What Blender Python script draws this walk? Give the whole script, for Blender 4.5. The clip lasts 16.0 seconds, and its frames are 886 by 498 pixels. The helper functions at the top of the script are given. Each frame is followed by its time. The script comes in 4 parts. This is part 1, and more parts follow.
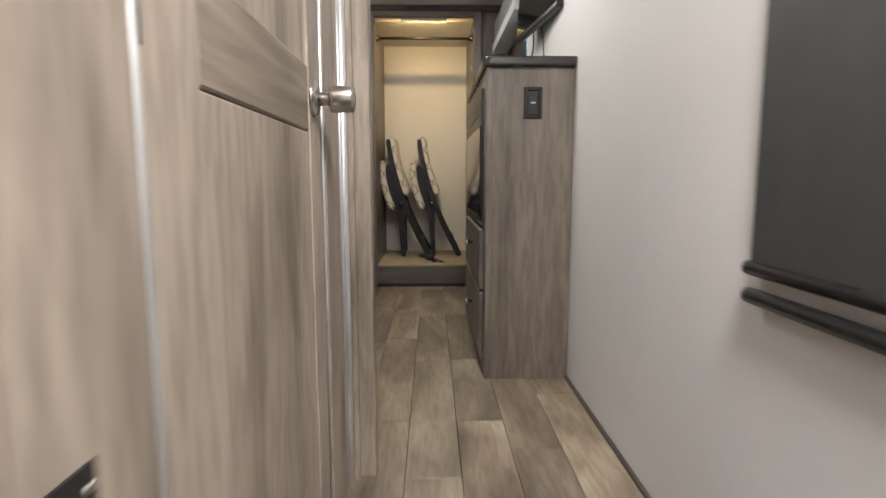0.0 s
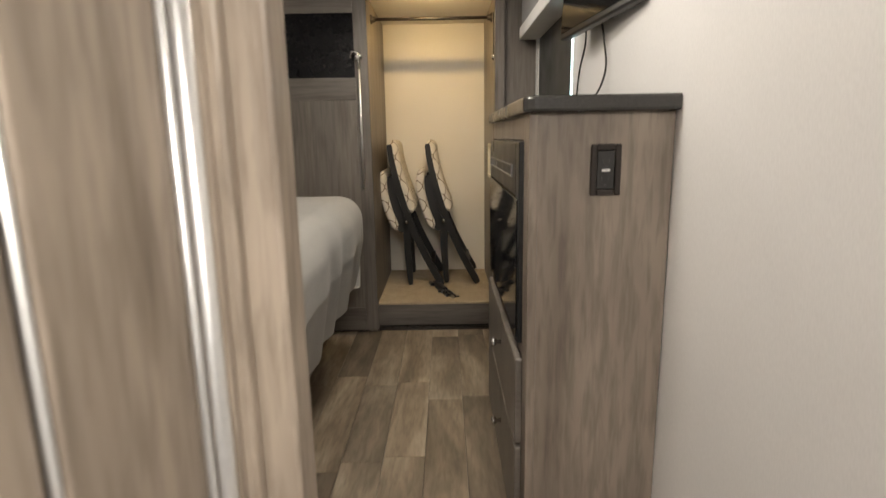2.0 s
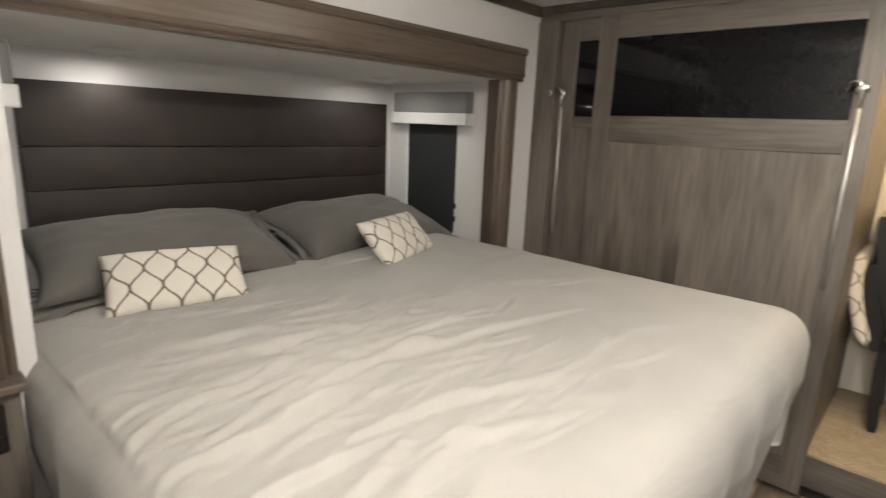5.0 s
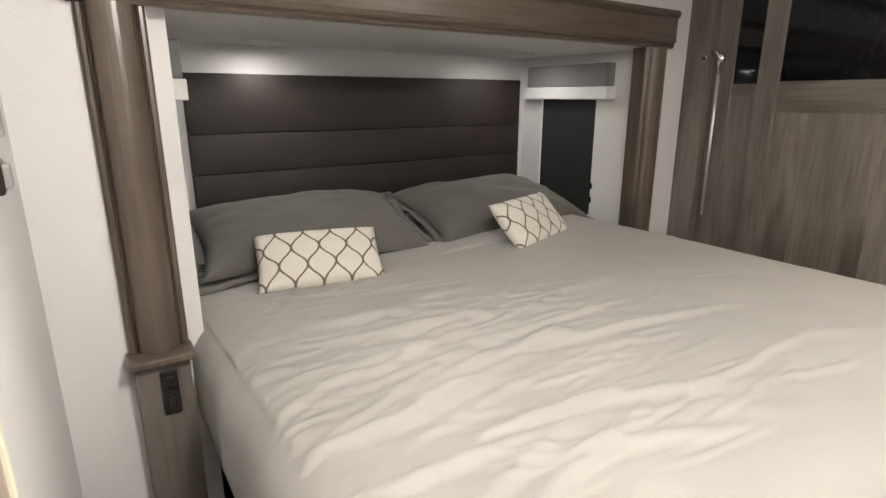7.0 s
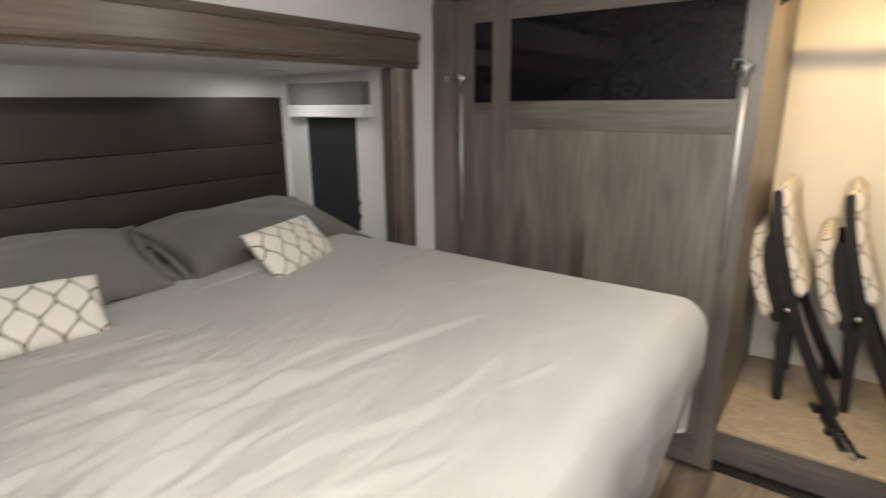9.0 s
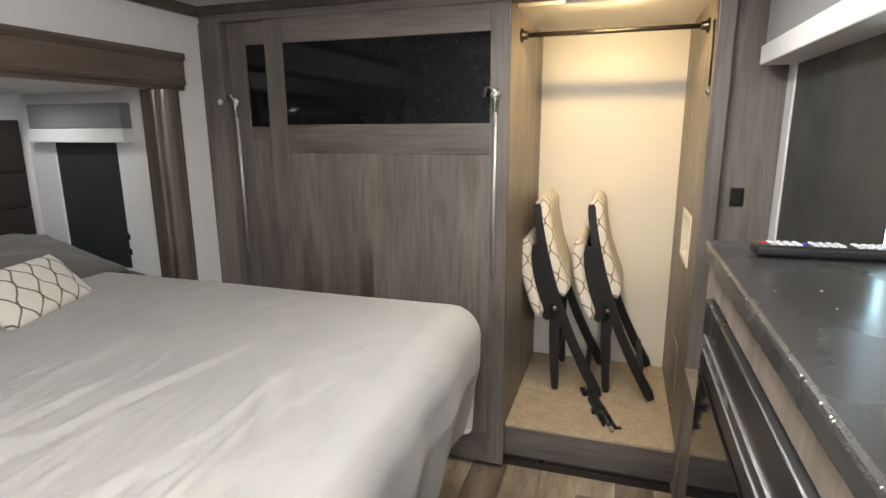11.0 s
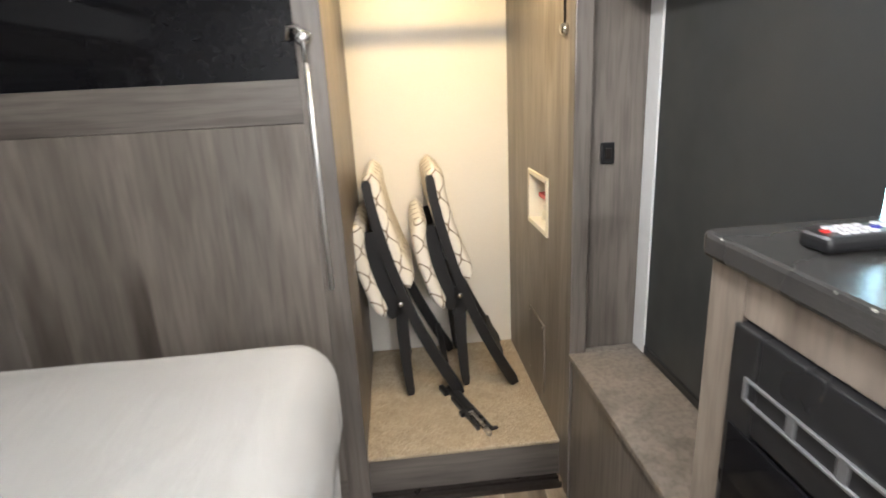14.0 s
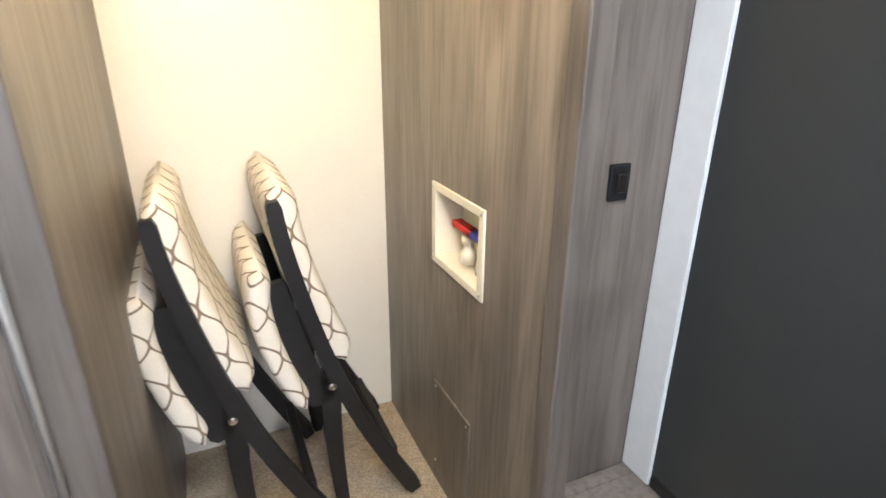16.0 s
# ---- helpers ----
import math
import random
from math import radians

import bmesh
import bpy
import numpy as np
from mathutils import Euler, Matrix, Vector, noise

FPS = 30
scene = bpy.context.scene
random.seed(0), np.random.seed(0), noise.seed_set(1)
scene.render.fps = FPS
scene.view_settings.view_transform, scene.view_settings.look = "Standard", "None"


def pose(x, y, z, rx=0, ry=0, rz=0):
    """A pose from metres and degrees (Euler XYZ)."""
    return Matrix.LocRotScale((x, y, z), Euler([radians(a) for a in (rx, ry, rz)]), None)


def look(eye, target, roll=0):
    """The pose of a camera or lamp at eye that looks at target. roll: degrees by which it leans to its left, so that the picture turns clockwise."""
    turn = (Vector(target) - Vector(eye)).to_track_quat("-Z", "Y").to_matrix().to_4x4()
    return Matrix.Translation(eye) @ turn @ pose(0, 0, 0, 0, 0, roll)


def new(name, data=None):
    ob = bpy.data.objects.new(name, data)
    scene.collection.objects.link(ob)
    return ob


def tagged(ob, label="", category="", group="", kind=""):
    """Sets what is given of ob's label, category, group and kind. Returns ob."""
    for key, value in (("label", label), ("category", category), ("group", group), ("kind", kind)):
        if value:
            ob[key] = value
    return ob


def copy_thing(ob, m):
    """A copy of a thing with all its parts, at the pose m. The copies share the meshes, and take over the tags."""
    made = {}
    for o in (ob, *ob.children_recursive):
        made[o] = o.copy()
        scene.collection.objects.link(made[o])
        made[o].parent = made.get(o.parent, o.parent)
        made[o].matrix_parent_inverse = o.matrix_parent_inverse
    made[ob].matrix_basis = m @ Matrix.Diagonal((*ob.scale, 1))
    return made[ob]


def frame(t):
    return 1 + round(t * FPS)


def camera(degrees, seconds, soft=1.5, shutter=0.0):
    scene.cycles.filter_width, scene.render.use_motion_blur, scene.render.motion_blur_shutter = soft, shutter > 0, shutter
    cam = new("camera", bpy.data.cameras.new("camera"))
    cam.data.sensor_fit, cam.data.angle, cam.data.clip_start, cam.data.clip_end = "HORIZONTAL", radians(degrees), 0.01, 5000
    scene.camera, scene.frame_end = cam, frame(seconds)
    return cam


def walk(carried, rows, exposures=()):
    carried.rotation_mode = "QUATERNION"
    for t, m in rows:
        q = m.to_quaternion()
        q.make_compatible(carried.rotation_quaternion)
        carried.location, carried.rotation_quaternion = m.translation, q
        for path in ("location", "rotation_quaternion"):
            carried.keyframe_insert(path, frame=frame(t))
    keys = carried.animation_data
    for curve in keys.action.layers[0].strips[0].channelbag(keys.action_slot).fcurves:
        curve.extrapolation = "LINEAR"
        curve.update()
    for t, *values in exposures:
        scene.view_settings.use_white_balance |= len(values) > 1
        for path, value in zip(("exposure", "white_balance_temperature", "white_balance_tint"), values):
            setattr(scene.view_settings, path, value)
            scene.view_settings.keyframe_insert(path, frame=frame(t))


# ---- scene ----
cam = camera(77.8, 16.0, 1.5, 0.5)
PATH = [
    (0, (1.199, 0.886, 0.773), (1.240, 2.870, 0.524), -0.1),
    (0.5, (1.225, 1.242, 0.808), (1.188, 3.231, 0.599), 0.6),
    (1, (1.264, 1.473, 0.969), (1.173, 3.456, 0.733), -1.0),
    (1.5, (1.193, 1.642, 1.008), (1.080, 3.629, 0.812), -0.6),
    (2, (1.214, 1.708, 1.133), (1.203, 3.668, 0.734), -1.0),
    (2.5, (1.275, 1.912, 1.200), (1.152, 3.873, 0.825), -1.0),
    (3, (1.281, 2.063, 1.306), (1.016, 3.996, 0.864), 1.4),
    (3.5, (1.189, 2.164, 1.348), (0.858, 4.080, 0.880), 0.4),
    (4, (1.151, 2.299, 1.348), (0.565, 4.146, 0.852), -0.6),
    (4.5, (1.085, 2.385, 1.365), (0.055, 4.040, 0.918), 1.5),
    (5, (1.030, 2.425, 1.388), (-0.281, 3.870, 0.947), 2.3),
    (7.5, (0.965, 2.459, 1.396), (-0.630, 3.538, 0.854), -0.2),
    (8, (0.987, 2.488, 1.397), (-0.589, 3.588, 0.844), -0.5),
    (8.5, (1.008, 2.530, 1.416), (-0.414, 3.827, 0.873), -0.7),
    (9, (1.080, 2.653, 1.460), (-0.067, 4.206, 0.940), -0.5),
    (9.5, (1.143, 2.681, 1.465), (0.271, 4.417, 0.990), 0.1),
    (10, (1.186, 2.698, 1.448), (0.474, 4.515, 1.011), -0.6),
    (12.5, (1.225, 2.788, 1.442), (0.701, 4.668, 1.004), 0.9),
    (13, (1.207, 2.863, 1.423), (0.753, 4.762, 0.987), 1.0),
    (13.5, (1.065, 3.010, 1.402), (0.909, 4.943, 0.912), -1.7),
    (14, (0.973, 3.229, 1.430), (1.127, 5.137, 0.849), -3.0),
    (14.5, (0.997, 3.538, 1.434), (1.265, 5.428, 0.839), -2.9),
    (15, (1.004, 3.773, 1.438), (1.410, 5.629, 0.813), -3.3),
    (15.5, (0.964, 4.009, 1.444), (1.578, 5.784, 0.756), -2.4),
    (16, (0.972, 4.125, 1.433), (1.738, 5.822, 0.701), 0.5),
]
walk(cam, [(t, look(eye, target, roll)) for t, eye, target, roll in PATH],
     exposures=[(0, -0.75, 6300, 10), (2, -0.65, 6900, 10), (3.5, -0.35, 7000, 10), (5, 0.2, 6700, 10), (8.5, 0.22, 6500, 10), (10, 0.22, 6100, 10), (12.5, 0.2, 6050, 10), (14, 0.5, 5900, 10), (16, 0.75, 5450, 10)])
BED_W, ROOM_FILL_W, HALL_W, CLOSET_W, BACK_W, SLIDE_FILL_W = 11.0, 28.0, 82.0, 7.5, 7.0, 1.2

# ---- light ----
world = bpy.data.worlds.new("world")
scene.world = world
world.use_nodes = True
wn = world.node_tree.nodes
sky = wn.new("ShaderNodeTexSky")
sky.sky_type, sky.sun_disc = "NISHITA", False
sky.sun_elevation, sky.sun_rotation = radians(40), radians(100)
wn["Background"].inputs[1].default_value = 0.15
world.node_tree.links.new(sky.outputs[0], wn["Background"].inputs[0])
sun_data = bpy.data.lights.new("sun", "SUN")
sun_data.energy, sun_data.angle, sun_data.color = 3.0, radians(0.5), (1.0, 0.95, 0.88)
sun = new("sun", sun_data)
sun.rotation_euler = (radians(50), 0, radians(-170))


def area_lamp(name, place, size, watts, colour, target):
    d = bpy.data.lights.new(name, "AREA")
    d.shape, d.size, d.size_y, d.energy, d.color = "RECTANGLE", size[0], size[1], watts, colour
    ob = new(name, d)
    ob.matrix_world = look(place, target)
    return ob


# Added fill from above, without fixtures, to brighten the bedroom floor and bed.
for ly in (3.0, 4.2):
    area_lamp("bedroom_fill_down", (1.08, ly, 1.925), (0.16, 0.16), BED_W, (1.0, 0.95, 0.87), (1.08, ly + 0.0001, 0))
# Point fill added in mid-air to lift the upper walls and slide-out.
room_fill = bpy.data.lights.new("bedroom_fill_point", "POINT")
room_fill.energy, room_fill.shadow_soft_size, room_fill.color = ROOM_FILL_W, 0.07, (1.0, 0.95, 0.87)
new("bedroom_fill_point", room_fill).location = (0.72, 2.85, 1.82)
# Unseen lamp added to brighten the hall door and near wall.
area_lamp("hall_fill_light", (1.43, 0.9, 1.925), (0.3, 0.3), HALL_W, (1.0, 0.965, 0.92), (1.43, 0.9001, 0))
# Frontal fill added behind the hall; no window is known there.
area_lamp("back_fill_light", (1.1, -1.57, 1.0), (1.1, 1.0), BACK_W, (1.0, 0.97, 0.93), (1.15, 2.0, 0.95))
# Fill added below the puck fixtures, which look switched off, for the slide-out.
for lx, ly in ((-1.20, 3.12), (-1.12, 4.315)):
    area_lamp("slide_fill_light", (lx, ly, 1.576), (0.07, 0.07), SLIDE_FILL_W, (1.0, 0.97, 0.92), (lx, ly + 0.0001, 0))
area_lamp("closet_strip_light", (1.15, 4.90, 1.866), (0.30, 0.02), CLOSET_W, (1.0, 0.70, 0.32), (1.15, 5.5, 1.2))


# ---- materials ----
def mat_new(name, colour, rough=0.5, metal=0.0):
    m = bpy.data.materials.new(name)
    m.use_nodes = True
    b = m.node_tree.nodes["Principled BSDF"]
    b.inputs["Base Color"].default_value = (*colour, 1)
    b.inputs["Roughness"].default_value = rough
    b.inputs["Metallic"].default_value = metal
    return m, m.node_tree.nodes, m.node_tree.links, b


def noise_node(n, l, scale, detail=4.0, vec=None, stretch=None, distort=0.0):
    t = n.new("ShaderNodeTexNoise")
    t.inputs["Scale"].default_value, t.inputs["Detail"].default_value = scale, detail
    t.inputs["Distortion"].default_value = distort
    if vec is None:
        vec = n.new("ShaderNodeTexCoord").outputs["Object"]
    if stretch:
        mp = n.new("ShaderNodeMapping")
        mp.inputs["Scale"].default_value = stretch
        l.new(vec, mp.inputs["Vector"])
        vec = mp.outputs["Vector"]
    l.new(vec, t.inputs["Vector"])
    return t


def ramp(n, l, fac, stops):
    r = n.new("ShaderNodeValToRGB")
    e = r.color_ramp.elements
    while len(e) < len(stops):
        e.new(0.5)
    for el, (p, c) in zip(e, stops):
        el.position, el.color = p, (*c, 1)
    l.new(fac, r.inputs["Fac"])
    return r


def bump(n, l, b, height, strength, dist=0.002):
    bp = n.new("ShaderNodeBump")
    bp.inputs["Strength"].default_value, bp.inputs["Distance"].default_value = strength, dist
    l.new(height, bp.inputs["Height"])
    l.new(bp.outputs["Normal"], b.inputs["Normal"])


def mul(n, l, a, b_, fac=1.0):
    x = n.new("ShaderNodeMix")
    x.data_type, x.blend_type = "RGBA", "MULTIPLY"
    x.inputs[0].default_value = fac
    l.new(a, x.inputs[6])
    l.new(b_, x.inputs[7])
    return x.outputs[2]


def wood(name, dark, mid, light, grain=(1, 1, 0.07), rough=0.42, pieces=0.0):
    """Printed wood-grain laminate: long streaks, broad cloudy tone and darker knots."""
    m, n, l, b = mat_new(name, mid, rough)
    vec = n.new("ShaderNodeTexCoord").outputs["Object"]
    if pieces:
        info = n.new("ShaderNodeObjectInfo")
        sc = n.new("ShaderNodeVectorMath")
        sc.operation = "SCALE"
        sc.inputs[0].default_value = (7.3, 13.1, 5.7)
        l.new(info.outputs["Random"], sc.inputs["Scale"])
        ad = n.new("ShaderNodeVectorMath")
        l.new(vec, ad.inputs[0])
        l.new(sc.outputs[0], ad.inputs[1])
        vec = ad.outputs[0]
    broad = noise_node(n, l, 5.0, 4, vec, tuple(g if g == 1 else g * 1.6 for g in grain), 1.2)
    fine = noise_node(n, l, 70, 4, vec, grain, 0.3)
    knots = noise_node(n, l, 5.5, 2, vec, tuple(max(g, 0.3) for g in grain))
    c = ramp(n, l, broad.outputs[0], [(0.3, dark), (0.5, mid), (0.72, light)])
    f = ramp(n, l, fine.outputs[0], [(0.32, (0.70, 0.69, 0.68)), (0.58, (1, 1, 1))])
    k = ramp(n, l, knots.outputs[0], [(0.30, (0.60, 0.58, 0.56)), (0.42, (1, 1, 1))])
    out = mul(n, l, mul(n, l, c.outputs[0], f.outputs[0]), k.outputs[0])
    if pieces:
        t = ramp(n, l, info.outputs["Random"], [(0.0, (1 - pieces, 1 - pieces, 1 - pieces)), (0.5, (1, 0.985, 0.965)), (1.0, (1 + pieces, 1 + 0.9 * pieces, 1 + 0.75 * pieces))])
        out = mul(n, l, out, t.outputs[0])
    l.new(out, b.inputs["Base Color"])
    bump(n, l, b, fine.outputs[0], 0.12, 0.0015)
    return m


# One laminate: hall and dresser toned up as lit, wardrobe toned down as shaded.
M_DOOR = wood("hall_wood_lit", (0.24, 0.194, 0.156), (0.36, 0.298, 0.24), (0.47, 0.396, 0.32), (1, 1, 0.13))
M_END = wood("dresser_wood_lit", (0.14, 0.112, 0.09), (0.205, 0.168, 0.136), (0.28, 0.232, 0.188), (1, 1, 0.12))
M_WARD = wood("wardrobe_wood_shaded", (0.10, 0.086, 0.075), (0.142, 0.123, 0.107), (0.19, 0.164, 0.142))
M_BOARD = wood("wardrobe_board_shaded", (0.105, 0.09, 0.078), (0.15, 0.13, 0.113), (0.195, 0.168, 0.145), pieces=0.13)
M_WARD_H = wood("wardrobe_rail_shaded", (0.108, 0.093, 0.081), (0.14, 0.121, 0.105), (0.175, 0.152, 0.132), (0.07, 1, 1))
M_CLOSET = wood("closet_side_wood", (0.135, 0.115, 0.096), (0.195, 0.167, 0.14), (0.255, 0.22, 0.185))
M_TRIM = wood("dark_trim_wood", (0.045, 0.036, 0.03), (0.065, 0.052, 0.043), (0.09, 0.072, 0.06), (1, 0.07, 1), 0.35)
M_POST = wood("moulding_wood", (0.075, 0.057, 0.045), (0.115, 0.088, 0.069), (0.15, 0.117, 0.092), (1, 1, 0.05), 0.3)
M_VAL = wood("valance_wood", (0.075, 0.057, 0.045), (0.115, 0.088, 0.069), (0.15, 0.117, 0.092), (1, 0.05, 1), 0.3)
M_PLANK = wood("floor_plank", (0.11, 0.086, 0.062), (0.23, 0.184, 0.135), (0.42, 0.355, 0.27), (1, 0.15, 1), 0.38, 0.22)


def wall_paper(name, colour, rough=0.55):
    m, n, l, b = mat_new(name, colour, rough)
    t = noise_node(n, l, 420, 2, None, (1, 1, 0.25))
    s = noise_node(n, l, 2.2, 4)
    c = ramp(n, l, s.outputs[0], [(0.3, tuple(v * 0.94 for v in colour)), (0.7, colour)])
    f = ramp(n, l, t.outputs[0], [(0.3, (0.93, 0.93, 0.93)), (0.7, (1, 1, 1))])
    l.new(mul(n, l, c.outputs[0], f.outputs[0]), b.inputs["Base Color"])
    bump(n, l, b, t.outputs[0], 0.15, 0.001)
    return m


M_WALL = wall_paper("white_wallboard", (0.75, 0.74, 0.74))
M_CEIL = wall_paper("ceiling_panel", (0.79, 0.78, 0.765), 0.6)
M_CREAM = wall_paper("closet_back_board", (0.78, 0.74, 0.66), 0.38)


def plain(name, colour, rough=0.5, metal=0.0, grain=60.0, amount=0.12):
    m, n, l, b = mat_new(name, colour, rough, metal)
    t = noise_node(n, l, grain, 3)
    s = noise_node(n, l, 6, 3)
    f = ramp(n, l, t.outputs[0], [(0.3, (1 - amount,) * 3), (0.7, (1, 1, 1))])
    c = ramp(n, l, s.outputs[0], [(0.3, tuple(v * (1 - amount) for v in colour)), (0.7, colour)])
    l.new(mul(n, l, c.outputs[0], f.outputs[0]), b.inputs["Base Color"])
    r = ramp(n, l, s.outputs[0], [(0.3, (min(1, rough * 1.2),) * 3), (0.7, (rough * 0.85,) * 3)])
    l.new(r.outputs[0], b.inputs["Roughness"])
    return m


def fabric(name, colour, weave=900.0, rough=0.85, amount=0.18, soft=0.3):
    m, n, l, b = mat_new(name, colour, rough)
    t = noise_node(n, l, weave, 2)
    s = noise_node(n, l, 5, 4)
    f = ramp(n, l, t.outputs[0], [(0.3, (1 - amount,) * 3), (0.7, (1, 1, 1))])
    c = ramp(n, l, s.outputs[0], [(0.3, tuple(v * 0.9 for v in colour)), (0.7, colour)])
    l.new(mul(n, l, c.outputs[0], f.outputs[0]), b.inputs["Base Color"])
    b.inputs["Sheen Weight"].default_value = soft
    bump(n, l, b, t.outputs[0], 0.25, 0.001)
    return m


M_SHEET = fabric("grey_sheet", (0.37, 0.358, 0.337), 1200, 0.6, 0.06, 0.15)
sn, sl = M_SHEET.node_tree.nodes, M_SHEET.node_tree.links
cr1 = noise_node(sn, sl, 9.0, 6, None, (1.0, 0.28, 1.0), 1.0)
bp2 = sn.new("ShaderNodeBump")
bp2.inputs["Strength"].default_value, bp2.inputs["Distance"].default_value = 0.28, 0.015
sl.new(cr1.outputs[0], bp2.inputs["Height"])
sl.new(sn["Bump"].outputs["Normal"], bp2.inputs["Normal"])
sl.new(bp2.outputs["Normal"], sn["Principled BSDF"].inputs["Normal"])
M_PILLOW = fabric("grey_pillowcase", (0.142, 0.132, 0.121), 900, 0.9, 0.2, 0.1)
M_SHADE = plain("black_shade", (0.032, 0.035, 0.036), 0.42, 0, 300, 0.1)
M_SHADE_GREY = fabric("grey_valance_fabric", (0.19, 0.19, 0.19), 700)
M_SHADE_HALL = plain("charcoal_shade", (0.05, 0.05, 0.052), 0.6, 0, 300, 0.1)
M_WHITE = plain("white_plastic", (0.72, 0.72, 0.71), 0.35, 0, 40, 0.05)
M_CREAMP = plain("cream_plastic", (0.76, 0.71, 0.58), 0.35, 0, 40, 0.05)
M_BLACK = plain("black_plastic", (0.014, 0.014, 0.015), 0.3, 0, 80, 0.2)
M_BLACKW = plain("black_painted_wood", (0.009, 0.008, 0.008), 0.5, 0, 60, 0.3)
M_BRONZE = plain("dark_bronze_plate", (0.045, 0.038, 0.034), 0.3, 0.6, 60, 0.2)
M_GREYP = plain("grey_plastic", (0.33, 0.32, 0.31), 0.4, 0, 60, 0.08)
M_OUTLET = plain("dark_outlet_plastic", (0.03, 0.029, 0.028), 0.25, 0, 60, 0.08)
M_STEEL = plain("brushed_nickel", (0.62, 0.59, 0.54), 0.28, 1.0, 200, 0.12)
M_CHROME = plain("chrome", (0.8, 0.8, 0.8), 0.08, 1.0, 100, 0.05)
M_TRIMM = plain("satin_edge_trim", (0.88, 0.88, 0.88), 0.33, 0.85, 100, 0.05)
M_RED = plain("red_lever", (0.55, 0.02, 0.015), 0.4)
M_BLUE = plain("blue_lever", (0.03, 0.03, 0.38), 0.4)
M_BRASS = plain("brass", (0.6, 0.42, 0.16), 0.3, 1.0)
M_SCREEN = plain("tv_screen", (0.008, 0.008, 0.009), 0.06, 0, 50, 0.05)
M_GLASS_D = plain("dark_glass", (0.006, 0.006, 0.007), 0.05, 0, 50, 0.05)
M_GLASS_D.node_tree.nodes["Principled BSDF"].inputs["Specular IOR Level"].default_value = 0.22
M_LENS = plain("frosted_lens", (0.75, 0.74, 0.7), 0.4, 0, 50, 0.04)
M_SILVER = plain("silver_vent", (0.3, 0.3, 0.31), 0.3, 0.7)
M_KEY = plain("pale_rubber_keys", (0.62, 0.62, 0.65), 0.5)
M_SCUFF = plain("pale_chips", (0.5, 0.47, 0.42), 0.7)

M_TOP, n_, l_, b_ = mat_new("dresser_top_laminate", (0.035, 0.033, 0.032), 0.22)
s_ = noise_node(n_, l_, 900, 2)
l_.new(ramp(n_, l_, s_.outputs[0], [(0.35, (0.024, 0.023, 0.022)), (0.7, (0.055, 0.052, 0.05))]).outputs[0], b_.inputs["Base Color"])
s2_ = noise_node(n_, l_, 4, 4)
l_.new(ramp(n_, l_, s2_.outputs[0], [(0.35, (0.18,) * 3), (0.7, (0.32,) * 3)]).outputs[0], b_.inputs["Roughness"])

M_CARPET, n_, l_, b_ = mat_new("beige_carpet", (0.4, 0.31, 0.2), 0.95)
s_ = noise_node(n_, l_, 260, 4)
s2_ = noise_node(n_, l_, 14, 4)
c1_ = ramp(n_, l_, s_.outputs[0], [(0.3, (0.26, 0.20, 0.13)), (0.5, (0.46, 0.37, 0.25)), (0.7, (0.64, 0.54, 0.39))])
c2_ = ramp(n_, l_, s2_.outputs[0], [(0.3, (0.82, 0.82, 0.82)), (0.7, (1, 1, 1))])
l_.new(mul(n_, l_, c1_.outputs[0], c2_.outputs[0]), b_.inputs["Base Color"])
bump(n_, l_, b_, s_.outputs[0], 0.9, 0.006)

M_LEATHER, n_, l_, b_ = mat_new("dark_brown_leatherette", (0.021, 0.014, 0.012), 0.6)
s_ = n_.new("ShaderNodeTexVoronoi")
s_.inputs["Scale"].default_value = 260
l_.new(n_.new("ShaderNodeTexCoord").outputs["Object"], s_.inputs["Vector"])
bump(n_, l_, b_, s_.outputs["Distance"], 0.25, 0.001)
s2_ = noise_node(n_, l_, 7, 3)
l_.new(ramp(n_, l_, s2_.outputs[0], [(0.3, (0.017, 0.011, 0.010)), (0.7, (0.027, 0.018, 0.015))]).outputs[0], b_.inputs["Base Color"])


def lattice_fabric(name, base, line, width):
    """White cloth with a woven ogee lattice; one repeat is one unit of the UV map."""
    m, n, l, b = mat_new(name, base, 0.85)
    uv = n.new("ShaderNodeUVMap")
    sep = n.new("ShaderNodeSeparateXYZ")
    l.new(uv.outputs[0], sep.inputs[0])

    def op(kind, a, c=None):
        x = n.new("ShaderNodeMath")
        x.operation = kind
        for i, v in enumerate((a, c)):
            if v is None:
                continue
            if isinstance(v, (int, float)):
                x.inputs[i].default_value = v
            else:
                l.new(v, x.inputs[i])
        return x.outputs[0]

    wave = op("MULTIPLY", op("COSINE", op("MULTIPLY", sep.outputs[1], 2 * math.pi)), 0.25)
    d1 = op("ABSOLUTE", op("SUBTRACT", op("FRACT", op("ADD", op("SUBTRACT", sep.outputs[0], wave), 0.5)), 0.5))
    d2 = op("ABSOLUTE", op("SUBTRACT", op("FRACT", op("ADD", sep.outputs[0], wave)), 0.5))
    d = op("MINIMUM", d1, d2)
    cloth = noise_node(n, l, 500, 2)
    d = op("ADD", d, op("MULTIPLY", op("SUBTRACT", cloth.outputs[0], 0.5), 0.03))
    c = ramp(n, l, d, [(width * 0.8, line), (width * 1.2, base)])
    f = ramp(n, l, cloth.outputs[0], [(0.3, (0.86, 0.86, 0.86)), (0.7, (1, 1, 1))])
    l.new(mul(n, l, c.outputs[0], f.outputs[0]), b.inputs["Base Color"])
    bump(n, l, b, cloth.outputs[0], 0.3, 0.001)
    return m


M_LATTICE = lattice_fabric("lattice_cushion_cloth", (0.74, 0.70, 0.63), (0.16, 0.125, 0.095), 0.045)
